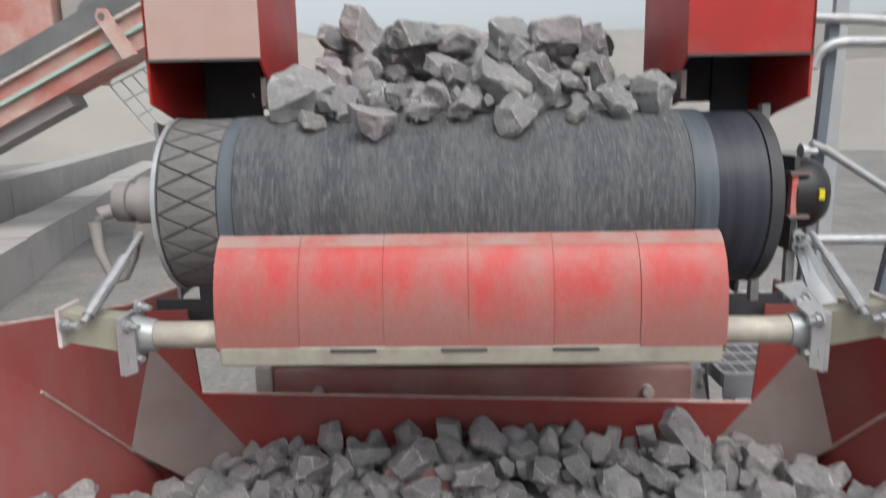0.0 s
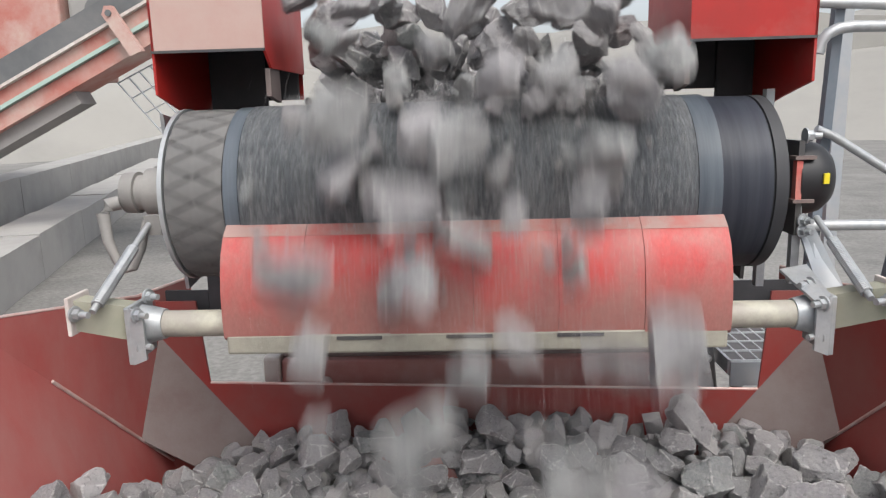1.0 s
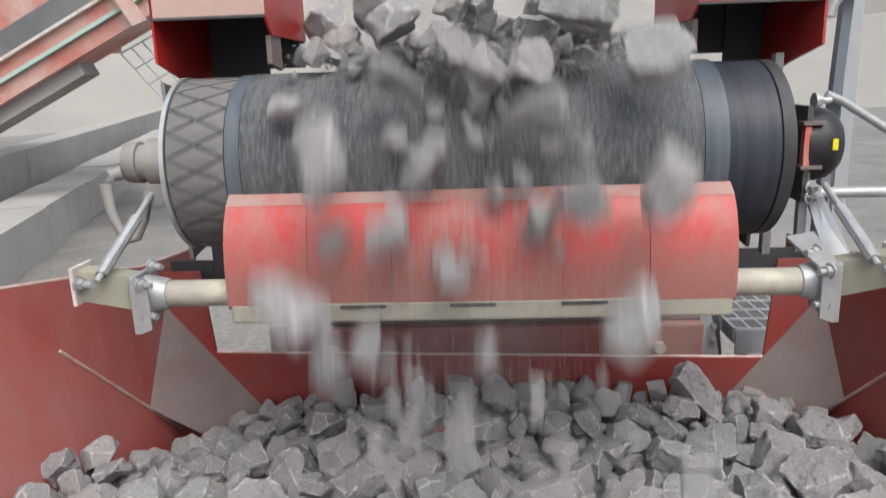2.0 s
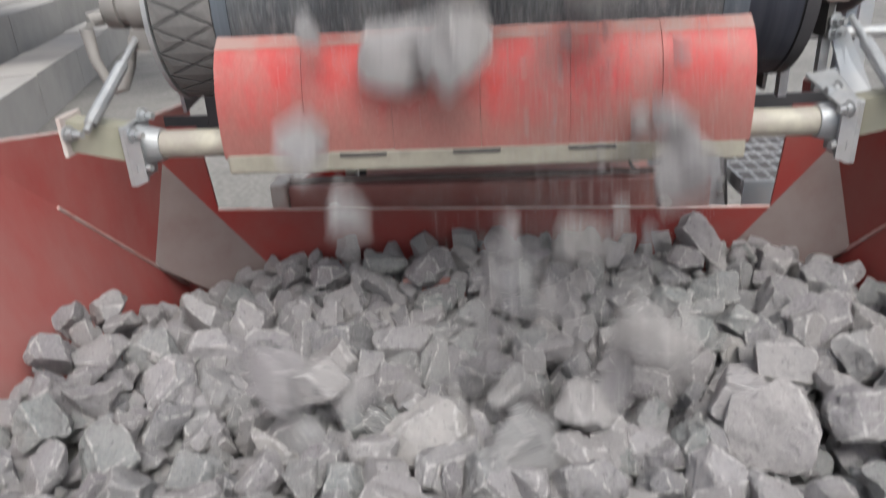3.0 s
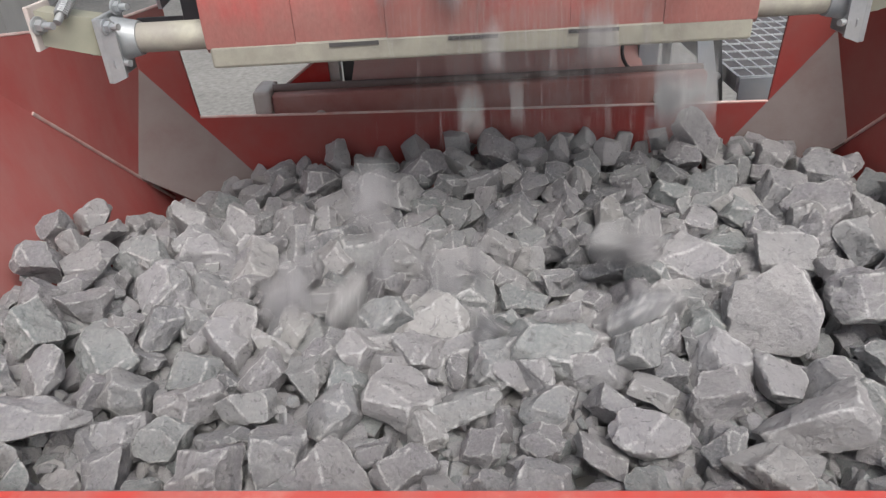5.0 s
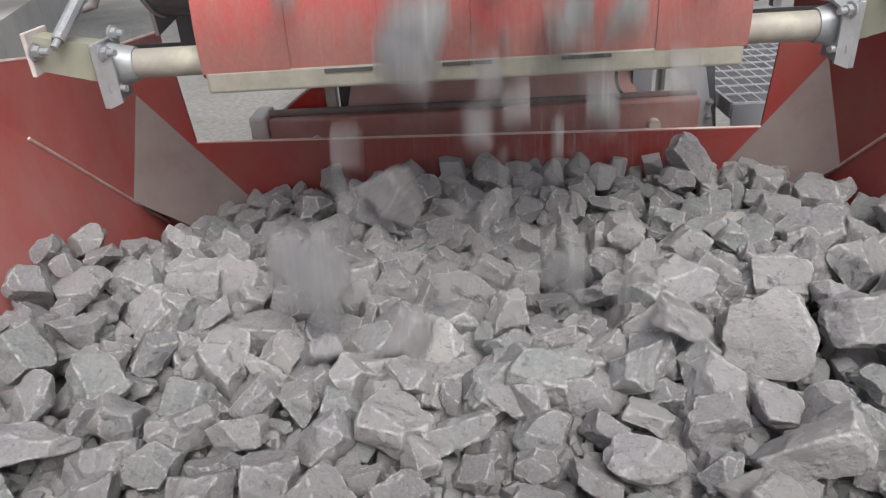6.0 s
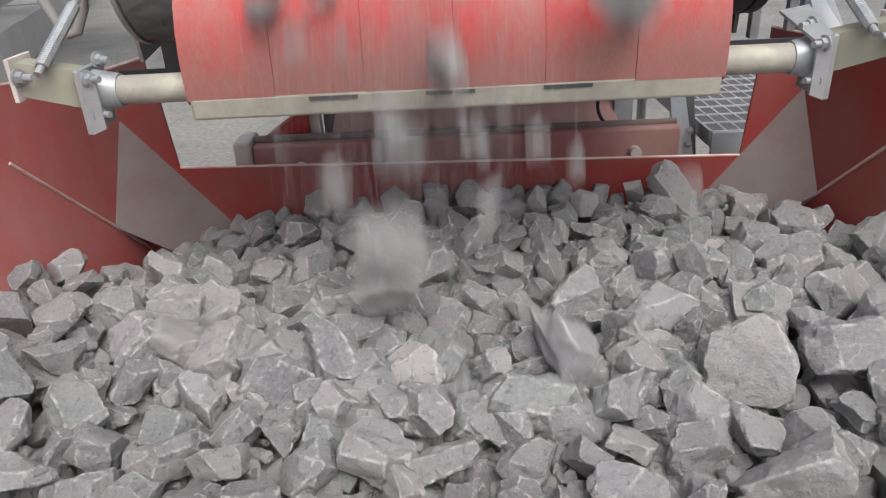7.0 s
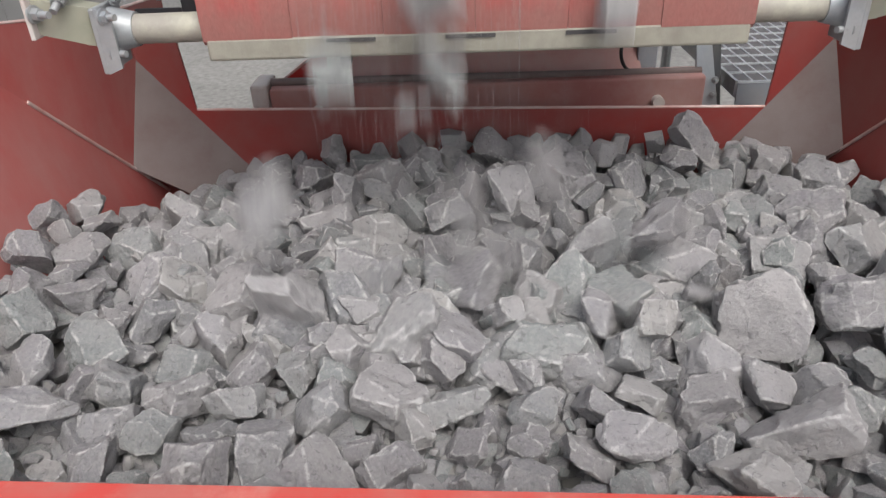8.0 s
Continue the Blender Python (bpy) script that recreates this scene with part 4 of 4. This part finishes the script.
def inside(x, y, r):
    front = -0.755 - 0.042 * (x + 1.2)
    if y > YBACK - r * 0.8 or y < front + r * 0.5:
        return False
    z = 2.53
    lo = max(wall_x(z, -1), rear_x(y, -1)) + r * 0.6
    hi = min(wall_x(z, 1), rear_x(y, 1)) - r * 0.6
    if y > 0.25:
        lo += (y - 0.25) * 0.4
        hi -= (y - 0.25) * 0.4
    return lo < x < hi


def stone(shape, size, where, turn, label, group, name="stone"):
    ob = new(name, SHAPES[shape])
    ob.matrix_world = Matrix.LocRotScale(where, Euler(turn), (size,) * 3)
    return tagged(ob, label, "stone", group)


def heap():
    rnd = random.Random(11)
    # the large stones that stand out
    block = [(-0.76, -0.58, 0.149), (0.55, -0.33, 0.227), (0.71, -0.32, 0.169), (0.83, -0.10, 0.185), (0.67, -0.08, 0.180),
             (0.64, 0.50, 0.150), (0.90, 0.27, 0.165), (0.61, 0.27, 0.130), (0.50, -0.61, 0.170), (0.41, -0.70, 0.135),
             (0.37, -0.53, 0.120), (0.69, -0.44, 0.105), (0.63, -0.55, 0.110), (0.49, -0.48, 0.115)]
    front = [(0.15, -0.63, 0.104), (0.07, -0.60, 0.087), (0.23, -0.61, 0.121), (0.35, -0.64, 0.088), (-0.15, -0.65, 0.108),
             (-0.36, -0.62, 0.127), (-0.47, -0.67, 0.130), (-0.63, -0.66, 0.109), (-0.67, -0.47, 0.125), (-0.57, -0.39, 0.110),
             (-0.43, -0.50, 0.112), (-0.27, -0.68, 0.130), (-0.54, -0.50, 0.120), (-0.04, -0.61, 0.095), (0.06, -0.71, 0.101),
             (0.21, -0.72, 0.102), (-0.09, -0.70, 0.082), (0.31, -0.73, 0.094), (-0.28, -0.53, 0.131), (-0.16, -0.50, 0.133),
             (-0.06, -0.51, 0.121), (0.08, -0.51, 0.100), (0.19, -0.52, 0.100), (0.28, -0.50, 0.110)]
    bank = [(-0.86, -0.35, 0.138), (-0.88, -0.10, 0.127), (-1.00, 0.03, 0.100), (-0.98, 0.14, 0.125), (-0.81, -0.46, 0.106),
            (-0.90, 0.43, 0.107), (-0.73, -0.49, 0.092), (-0.63, -0.57, 0.120), (-0.56, -0.58, 0.095), (-0.68, -0.60, 0.080),
            (-0.74, -0.39, 0.125), (-0.68, -0.27, 0.113), (-0.82, -0.24, 0.117), (-0.97, -0.14, 0.113), (-0.72, 0.34, 0.120),
            (-0.92, 0.08, 0.108), (-0.91, -0.26, 0.100), (-0.71, 0.04, 0.116), (-0.74, -0.15, 0.094), (-0.60, 0.52, 0.130),
            (-0.45, 0.40, 0.140), (-0.16, 0.42, 0.130), (-0.30, 0.46, 0.120), (0.07, 0.47, 0.130), (-0.42, 0.55, 0.110)]
    tipped = {0: 0.7, 1: 1.1, 2: 0.9, 4: 0.5}
    placed = []
    for q, (x, y, d) in enumerate(block + front + bank):
        d *= 1.12
        large = q < len(block)
        z = pile_z(x, y) + 0.05 * crater(x, y) + d * (0.16 if large else 0.12) + (0.02 if q == 5 else 0.02 if x < -0.97 else 0.0)
        placed.append((x, y, d * 0.43))
        turn = (rnd.uniform(-0.8, 0.8), rnd.uniform(-0.8, 0.8), rnd.uniform(0, 6.28))
        if q in tipped:
            # a slab that stands on edge, its broad face turned to the front
            turn = (tipped[q], turn[1] * 0.2, turn[0] * 0.4)
            z += 0.02
        stone(FLAT[q % len(FLAT)] if q in tipped else (q * 5 + 2) % KINDS, d, (x, y, z), turn,
              "large broken grey limestone block lying in the heap" if large else "broken grey limestone piece in the dusty heap", "stones in the hopper")
    rest = []
    for tries in range(9000):
        x, y = rnd.uniform(-1.2, 1.25), rnd.uniform(-0.86, 0.62)
        base = 0.098 if x < -0.45 else (0.118 if x < 0.2 else 0.135)
        if y > 0.2:
            base = min(base, 0.108)
        # the large ones find their places first
        d = base * rnd.uniform(0.7, 1.0) * (1.30 - 0.55 * tries / 9000)
        if not inside(x, y, d / 2):
            continue
        if any((x - a) ** 2 + (y - b) ** 2 < (0.80 * (r + d * 0.42)) ** 2 for a, b, r in placed):
            continue
        placed.append((x, y, d * 0.42))
        rest.append((x, y, d))
    # those nearest the front are things of their own, the smallest at the back stay one mass
    rest.sort(key=lambda p: (p[1] - 2.5 * p[2]))
    rest_single, rest_mass = rest[:235], rest[235:]
    for x, y, d in rest_single:
        k = rnd.randrange(KINDS)
        z = pile_z(x, y) + d * rnd.uniform(-0.18, 0.28)
        stone(k, d * 1.08, (x, y, z), (rnd.gauss(0, 0.8), rnd.gauss(0, 0.8), rnd.uniform(0, 6.28)),
              "broken grey limestone piece in the dusty heap", "stones in the hopper")
    # mass of stones between and below
    vs, fs = [], []
    def put(x, y, z, d):
        me = LOW[rnd.randrange(10)]
        m = Matrix.LocRotScale((x, y, z), Euler((rnd.uniform(0, 6.28), rnd.uniform(0, 6.28), rnd.uniform(0, 6.28))), (d,) * 3)
        o = len(vs)
        vs.extend([tuple(m @ v.co) for v in me.vertices])
        fs.extend([tuple(i + o for i in p.vertices) for p in me.polygons])
    for x, y, d in rest_mass:
        put(x, y, pile_z(x, y) + d * rnd.uniform(-0.1, 0.2), d)
    for _ in range(2800):
        x, y = rnd.uniform(-1.15, 1.2), rnd.uniform(-0.86, 0.62)
        d = rnd.uniform(0.05, 0.10)
        if inside(x, y, d * 0.35):
            put(x, y, pile_z(x, y) - rnd.uniform(0.030, 0.085), d)
    for _ in range(700):
        x, y, d = rnd.uniform(-1.1, 1.15), rnd.uniform(-0.86, -0.4), rnd.uniform(0.045, 0.085)
        if inside(x, y, d * 0.4):
            put(x, y, pile_z(x, y) - rnd.uniform(0.02, 0.055), d)
    for _ in range(500):
        x, y = rnd.uniform(-1.15, 1.2), rnd.uniform(-0.86, 0.62)
        d = rnd.uniform(0.02, 0.04)
        if inside(x, y, d * 0.5):
            put(x, y, pile_z(x, y) - rnd.uniform(0.0, 0.04), d)
    me = bpy.data.meshes.new("rubble")
    me.from_pydata(vs, [], fs)
    for p in me.polygons:
        p.use_smooth = True
    me.set_sharp_from_angle(angle=radians(24))
    me.materials.append(M_RUBBLE)
    tagged(new("rubble", me), "packed smaller grey limestone rubble filling the hopper", "rubble", kind="stuff")
    # fine material below closes the heap
    bm = bmesh.new()
    n = 40
    g = {}
    for i in range(n + 1):
        for j in range(n + 1):
            x, y = -1.05 + 2.15 * i / n, -0.84 + (YBACK - 0.005 + 0.84) * j / n
            lo, hi = max(wall_x(2.4, -1), rear_x(y, -1)), min(wall_x(2.4, 1), rear_x(y, 1))
            x = lo + (hi - lo) * i / n
            g[i, j] = bm.verts.new((x, y, pile_z(x, y) - 0.12 + 0.05 * min(1.0, max(0.0, (-0.35 - y) / 0.15)) + 0.02 * noise.noise((x * 9, y * 9, 0))))
    for i in range(n):
        for j in range(n):
            bm.faces.new((g[i, j], g[i + 1, j], g[i + 1, j + 1], g[i, j + 1]))
    fb = part("fine_gravel", bm, M_GROUND, smooth=True)
    tagged(fb, "fine grey crushed gravel between the stones", "gravel", kind="stuff")


heap()


# ---- what moves: stones on the belt that fall into the hopper, and the drum ----
SPEED = 0.85
def belt_travel(t):
    """How far the belt has run: it starts from rest."""
    t0, ramp = 0.03, 0.30
    if t < t0:
        return 0.0
    if t < t0 + ramp:
        return SPEED * (t - t0) ** 2 / (2 * ramp)
    return SPEED * (t - t0 - ramp / 2)


def time_at(dist):
    t0, ramp = 0.03, 0.30
    if dist < SPEED * ramp / 2:
        return t0 + math.sqrt(max(dist, 0) * 2 * ramp / SPEED)
    return dist / SPEED + t0 + ramp / 2


def resting_places(rnd):
    """Places for the landed stones, layer by layer, from the hollow's floor up."""
    layers = []
    for layer in range(7):
        spots = []
        for _ in range(1500):
            x, y = rnd.uniform(-0.80, 0.80), rnd.uniform(-0.46, 0.40)
            c = crater(x, y)
            if c < 0.10 + 0.06 * layer:
                continue
            if any((x - a) ** 2 + (y - b) ** 2 < 0.092 ** 2 for a, b, _ in spots):
                continue
            spots.append((x, y, pile_z(x, y) + 0.026 + 0.021 * layer * min(1, c * 1.6)))
        layers.append(spots)
    return layers


def falling_stones():
    rnd = random.Random(5)
    loads = []
    s = 0.17
    # the load lies thick near the head, thinner further back
    while s > -6.6:
        gap = 0.0098 if s > -1.0 else (0.0165 if s > -2.2 else (0.0222 if s > -6.3 else 0.04))
        s -= gap * rnd.uniform(0.6, 1.4)
        loads.append(s)
    layers = resting_places(random.Random(3))
    recent = []
    for s0 in loads:
        mean = 0.122
        d = min(max(mean * rnd.lognormvariate(0, 0.28), 0.06), 0.19)
        best = None
        top = 0.19 * min(1.0, max(0.0, (0.04 - s0) / 0.30)) if s0 > -0.2 else (0.21 if s0 > -0.85 else (0.13 if s0 > -2.4 else 0.06))
        for _ in range(24):
            x = rnd.uniform(-0.43, 0.44)
            lift = top * rnd.random() ** 0.8
            if lift > 0.07:
                x *= 0.92
            near, hold = 0.0, 0.0
            for rx, rs, rd, rl in recent[-90:]:
                if math.hypot(rx - x, rs - s0) < 0.36 * (rd + d):
                    hold = max(hold, rl + 0.27 * (rd + d))
            lift = min(lift, hold)
            for rx, rs, rd, rl in recent[-90:]:
                dd = math.sqrt((rx - x) ** 2 + (rs - s0) ** 2 + (rl - lift) ** 2)
                reach = 0.40 * (rd + d)
                near += max(0.0, 1 - dd / reach)
            near -= 2.0 * lift
            if best is None or near < best[1]:
                best = (x, near, lift)
        x, _, lift = best
        recent.append((x, s0, d, lift))
        k = rnd.choice(FLAT) if rnd.random() < 0.35 else rnd.randrange(KINDS)
        ob = stone(k, d, (x, 0, 3), (0, 0, 0), "tumbling grey limestone piece off the belt", "stones from the belt", "falling_stone")
        q0 = Euler((rnd.gauss(0, 0.6), rnd.gauss(0, 0.6), rnd.uniform(0, 6.28))).to_quaternion()
        h = lift + d * 0.26
        rows = []

        def row(t, y, z, xx, quat):
            rows.append((t, Matrix.Translation((xx, y, z)) @ quat.to_matrix().to_4x4()))

        def turn_at(ang):
            return Euler((ang, 0, 0)).to_quaternion() @ q0

        # carried by the belt; stones high in the load leave earlier
        s_leave = R * (radians(34 + 12 * rnd.random() - 90 * lift) + INC)
        s_leave = max(s_leave, s0 + 0.01)
        t_leave = time_at(s_leave - s0)
        t = 0.0
        while t < t_leave - 0.03 and t < 8.0:
            s_now = s0 + belt_travel(t)
            y, z, a = belt_point(s_now, h)
            row(t, y, z, x, turn_at(a))
            if t < 0.45:
                t += 0.1
            else:
                t = t + 0.0667 if s_now > -0.12 else max(t + 0.0667, min(t_leave - 0.3, 8.0))
        y, z, a = belt_point(s_leave, h)
        row(min(t_leave, 8.4), y, z, x, turn_at(a))
        if t_leave < 8.05:
            # free fall
            v = SPEED + 0.15 + rnd.uniform(-0.05, 0.40)
            vy, vz = -v * math.cos(a), -v * math.sin(a)
            vx = rnd.gauss(0, 0.10)
            spin = rnd.uniform(1.0, 6.0) * rnd.choice((1, 1, 1, -0.4))
            tt = 0.0
            yy, zz, xx = y, z, x
            while tt < 0.8:
                tt += 0.0667
                yy, zz, xx = y + vy * tt, z + vz * tt - 4.905 * tt * tt, x + vx * tt
                if zz < pile_z(xx, yy) + d * 0.30:
                    break
                row(t_leave + tt, yy, zz, xx, turn_at(a + spin * tt))
            tl = t_leave + tt
            while len(layers) > 1 and len(layers[0]) < 4:
                layers.pop(0)
            spots = layers[0]
            wish_y = yy - abs(rnd.gauss(0, 0.13)) + 0.06
            q = min(range(len(spots)), key=lambda n: (spots[n][0] - xx) ** 2 + (spots[n][1] - wish_y) ** 2) if spots else None
            xf, yf, zf = spots.pop(q) if spots else (xx, yy, pile_z(xx, yy) + 0.05)
            zc = max(pile_z(xx, yy), zf - 0.03) + d * 0.25
            row(tl, yy, zc, xx, turn_at(a + spin * tt))
            row(tl + 0.13, (yy + yf) / 2, max(zf, zc) + 0.15 * rnd.random() ** 2, (xx + xf) / 2, turn_at(a + spin * tt + 0.7))
            row(tl + 0.27, yf, zf, xf, turn_at(a + spin * tt + 1.2))
        last = rows[-1]
        if last[0] < 8.0:
            rows.append((8.0, last[1]))
        clean = [rows[0]]
        for r in rows[1:]:
            if frame(r[0]) > frame(clean[-1][0]):
                clean.append(r)
        walk(ob, clean)


def falling_gravel():
    """Loose handfuls of chips that fall with the stream, each a rigid spray."""
    rnd = random.Random(21)
    corner = [Vector(c) for c in ((1, 1, 1), (-1, -1, 1), (-1, 1, -1), (1, -1, -1))]
    for q in range(150):
        vs, fs = [], []
        for _ in range(rnd.randrange(8, 13)):
            me = LOW[rnd.randrange(10)]
            size = 0.014 + 0.075 * rnd.random() ** 1.8
            m = Matrix.LocRotScale((rnd.uniform(-0.22, 0.22), rnd.uniform(-0.13, 0.13), size * 0.3),
                                   Euler((rnd.uniform(0, 6), rnd.uniform(0, 6), rnd.uniform(0, 6))), (size,) * 3)
            o = len(vs)
            vs.extend([tuple(m @ v.co) for v in me.vertices])
            fs.extend([tuple(i + o for i in p.vertices) for p in me.polygons])
        # grit: four-sided grains
        for _ in range(800):
            c = Vector((min(max(rnd.gauss(0, 0.12), -0.21), 0.21), rnd.gauss(0, 0.11), abs(rnd.gauss(0, 0.012))))
            turn, size = Euler((rnd.uniform(0, 6), rnd.uniform(0, 6), rnd.uniform(0, 6))).to_matrix(), rnd.uniform(0.0008, 0.0021)
            o = len(vs)
            vs.extend([tuple(c + turn @ (p * size)) for p in corner])
            fs.extend([(o, o + 1, o + 2), (o, o + 3, o + 1), (o, o + 2, o + 3), (o + 1, o + 3, o + 2)])
        me = bpy.data.meshes.new("falling_gravel")
        me.from_pydata(vs, [], fs)
        me.materials.append(M_RUBBLE)
        ob = tagged(new("falling_gravel", me), "spray of small grey stone chips falling off the belt", "gravel", "gravel from the belt", "stuff")
        t1 = 0.27 + 7.5 * (q + rnd.random()) / 150
        x = rnd.uniform(-0.27, 0.28)
        v = SPEED + rnd.uniform(0.1, 0.5)
        yaw = Matrix.Rotation(rnd.uniform(-0.25, 0.25), 4, "Z")
        rows = []
        def row(t, y, z, ang):
            rows.append((t, Matrix.Translation((x, y, z)) @ Matrix.Rotation(ang, 4, "X") @ yaw))
        # it lies flat on the belt, tips over the drum, falls as an upright curtain and settles into the heap
        s_leave = R * (radians(36) + INC)
        t = 0.0
        while t < t1:
            y, z, a = belt_point(s_leave - (belt_travel(t1) - belt_travel(t)), 0.012)
            row(t, y, z, a)
            t = t + 0.1 if t < 0.45 or t > t1 - 0.35 else max(t + 0.1, t1 - 0.3)
        y, z, a = belt_point(s_leave, 0.012)
        row(t1, y, z, a)
        tt = 0.0
        while True:
            tt += 0.0667
            zz = z - v * math.sin(a) * tt - 4.905 * tt * tt
            yy = y - v * math.cos(a) * tt
            if zz < pile_z(x, yy) + 0.02:
                break
            row(t1 + tt, yy, zz, a + min(1.2, 4.0 * tt))
        row(t1 + tt, yy, pile_z(x, yy) - 0.02, 0.9)
        row(t1 + tt + 0.10, yy, pile_z(x, yy) - 0.09, 0.1)
        if rows[-1][0] < 8.0:
            rows.append((8.0, rows[-1][1]))
        clean = [rows[0]]
        for r in rows[1:]:
            if frame(r[0]) > frame(clean[-1][0]):
                clean.append(r)
        walk(ob, clean)


def motions():
    falling_stones()
    falling_gravel()
    rows = []
    t = 0.0
    while t < 8.01:
        a = belt_travel(t) / R
        rows.append((t, Matrix.Translation((0, CY, CZ)) @ Matrix.Rotation(a, 4, "X")))
        t += 0.1 if t < 0.55 else 0.2
    if rows[-1][0] < 8.0:
        rows.append((8.0, Matrix.Translation((0, CY, CZ)) @ Matrix.Rotation(belt_travel(8.0) / R, 4, "X")))
    walk(DRUM, rows)


motions()
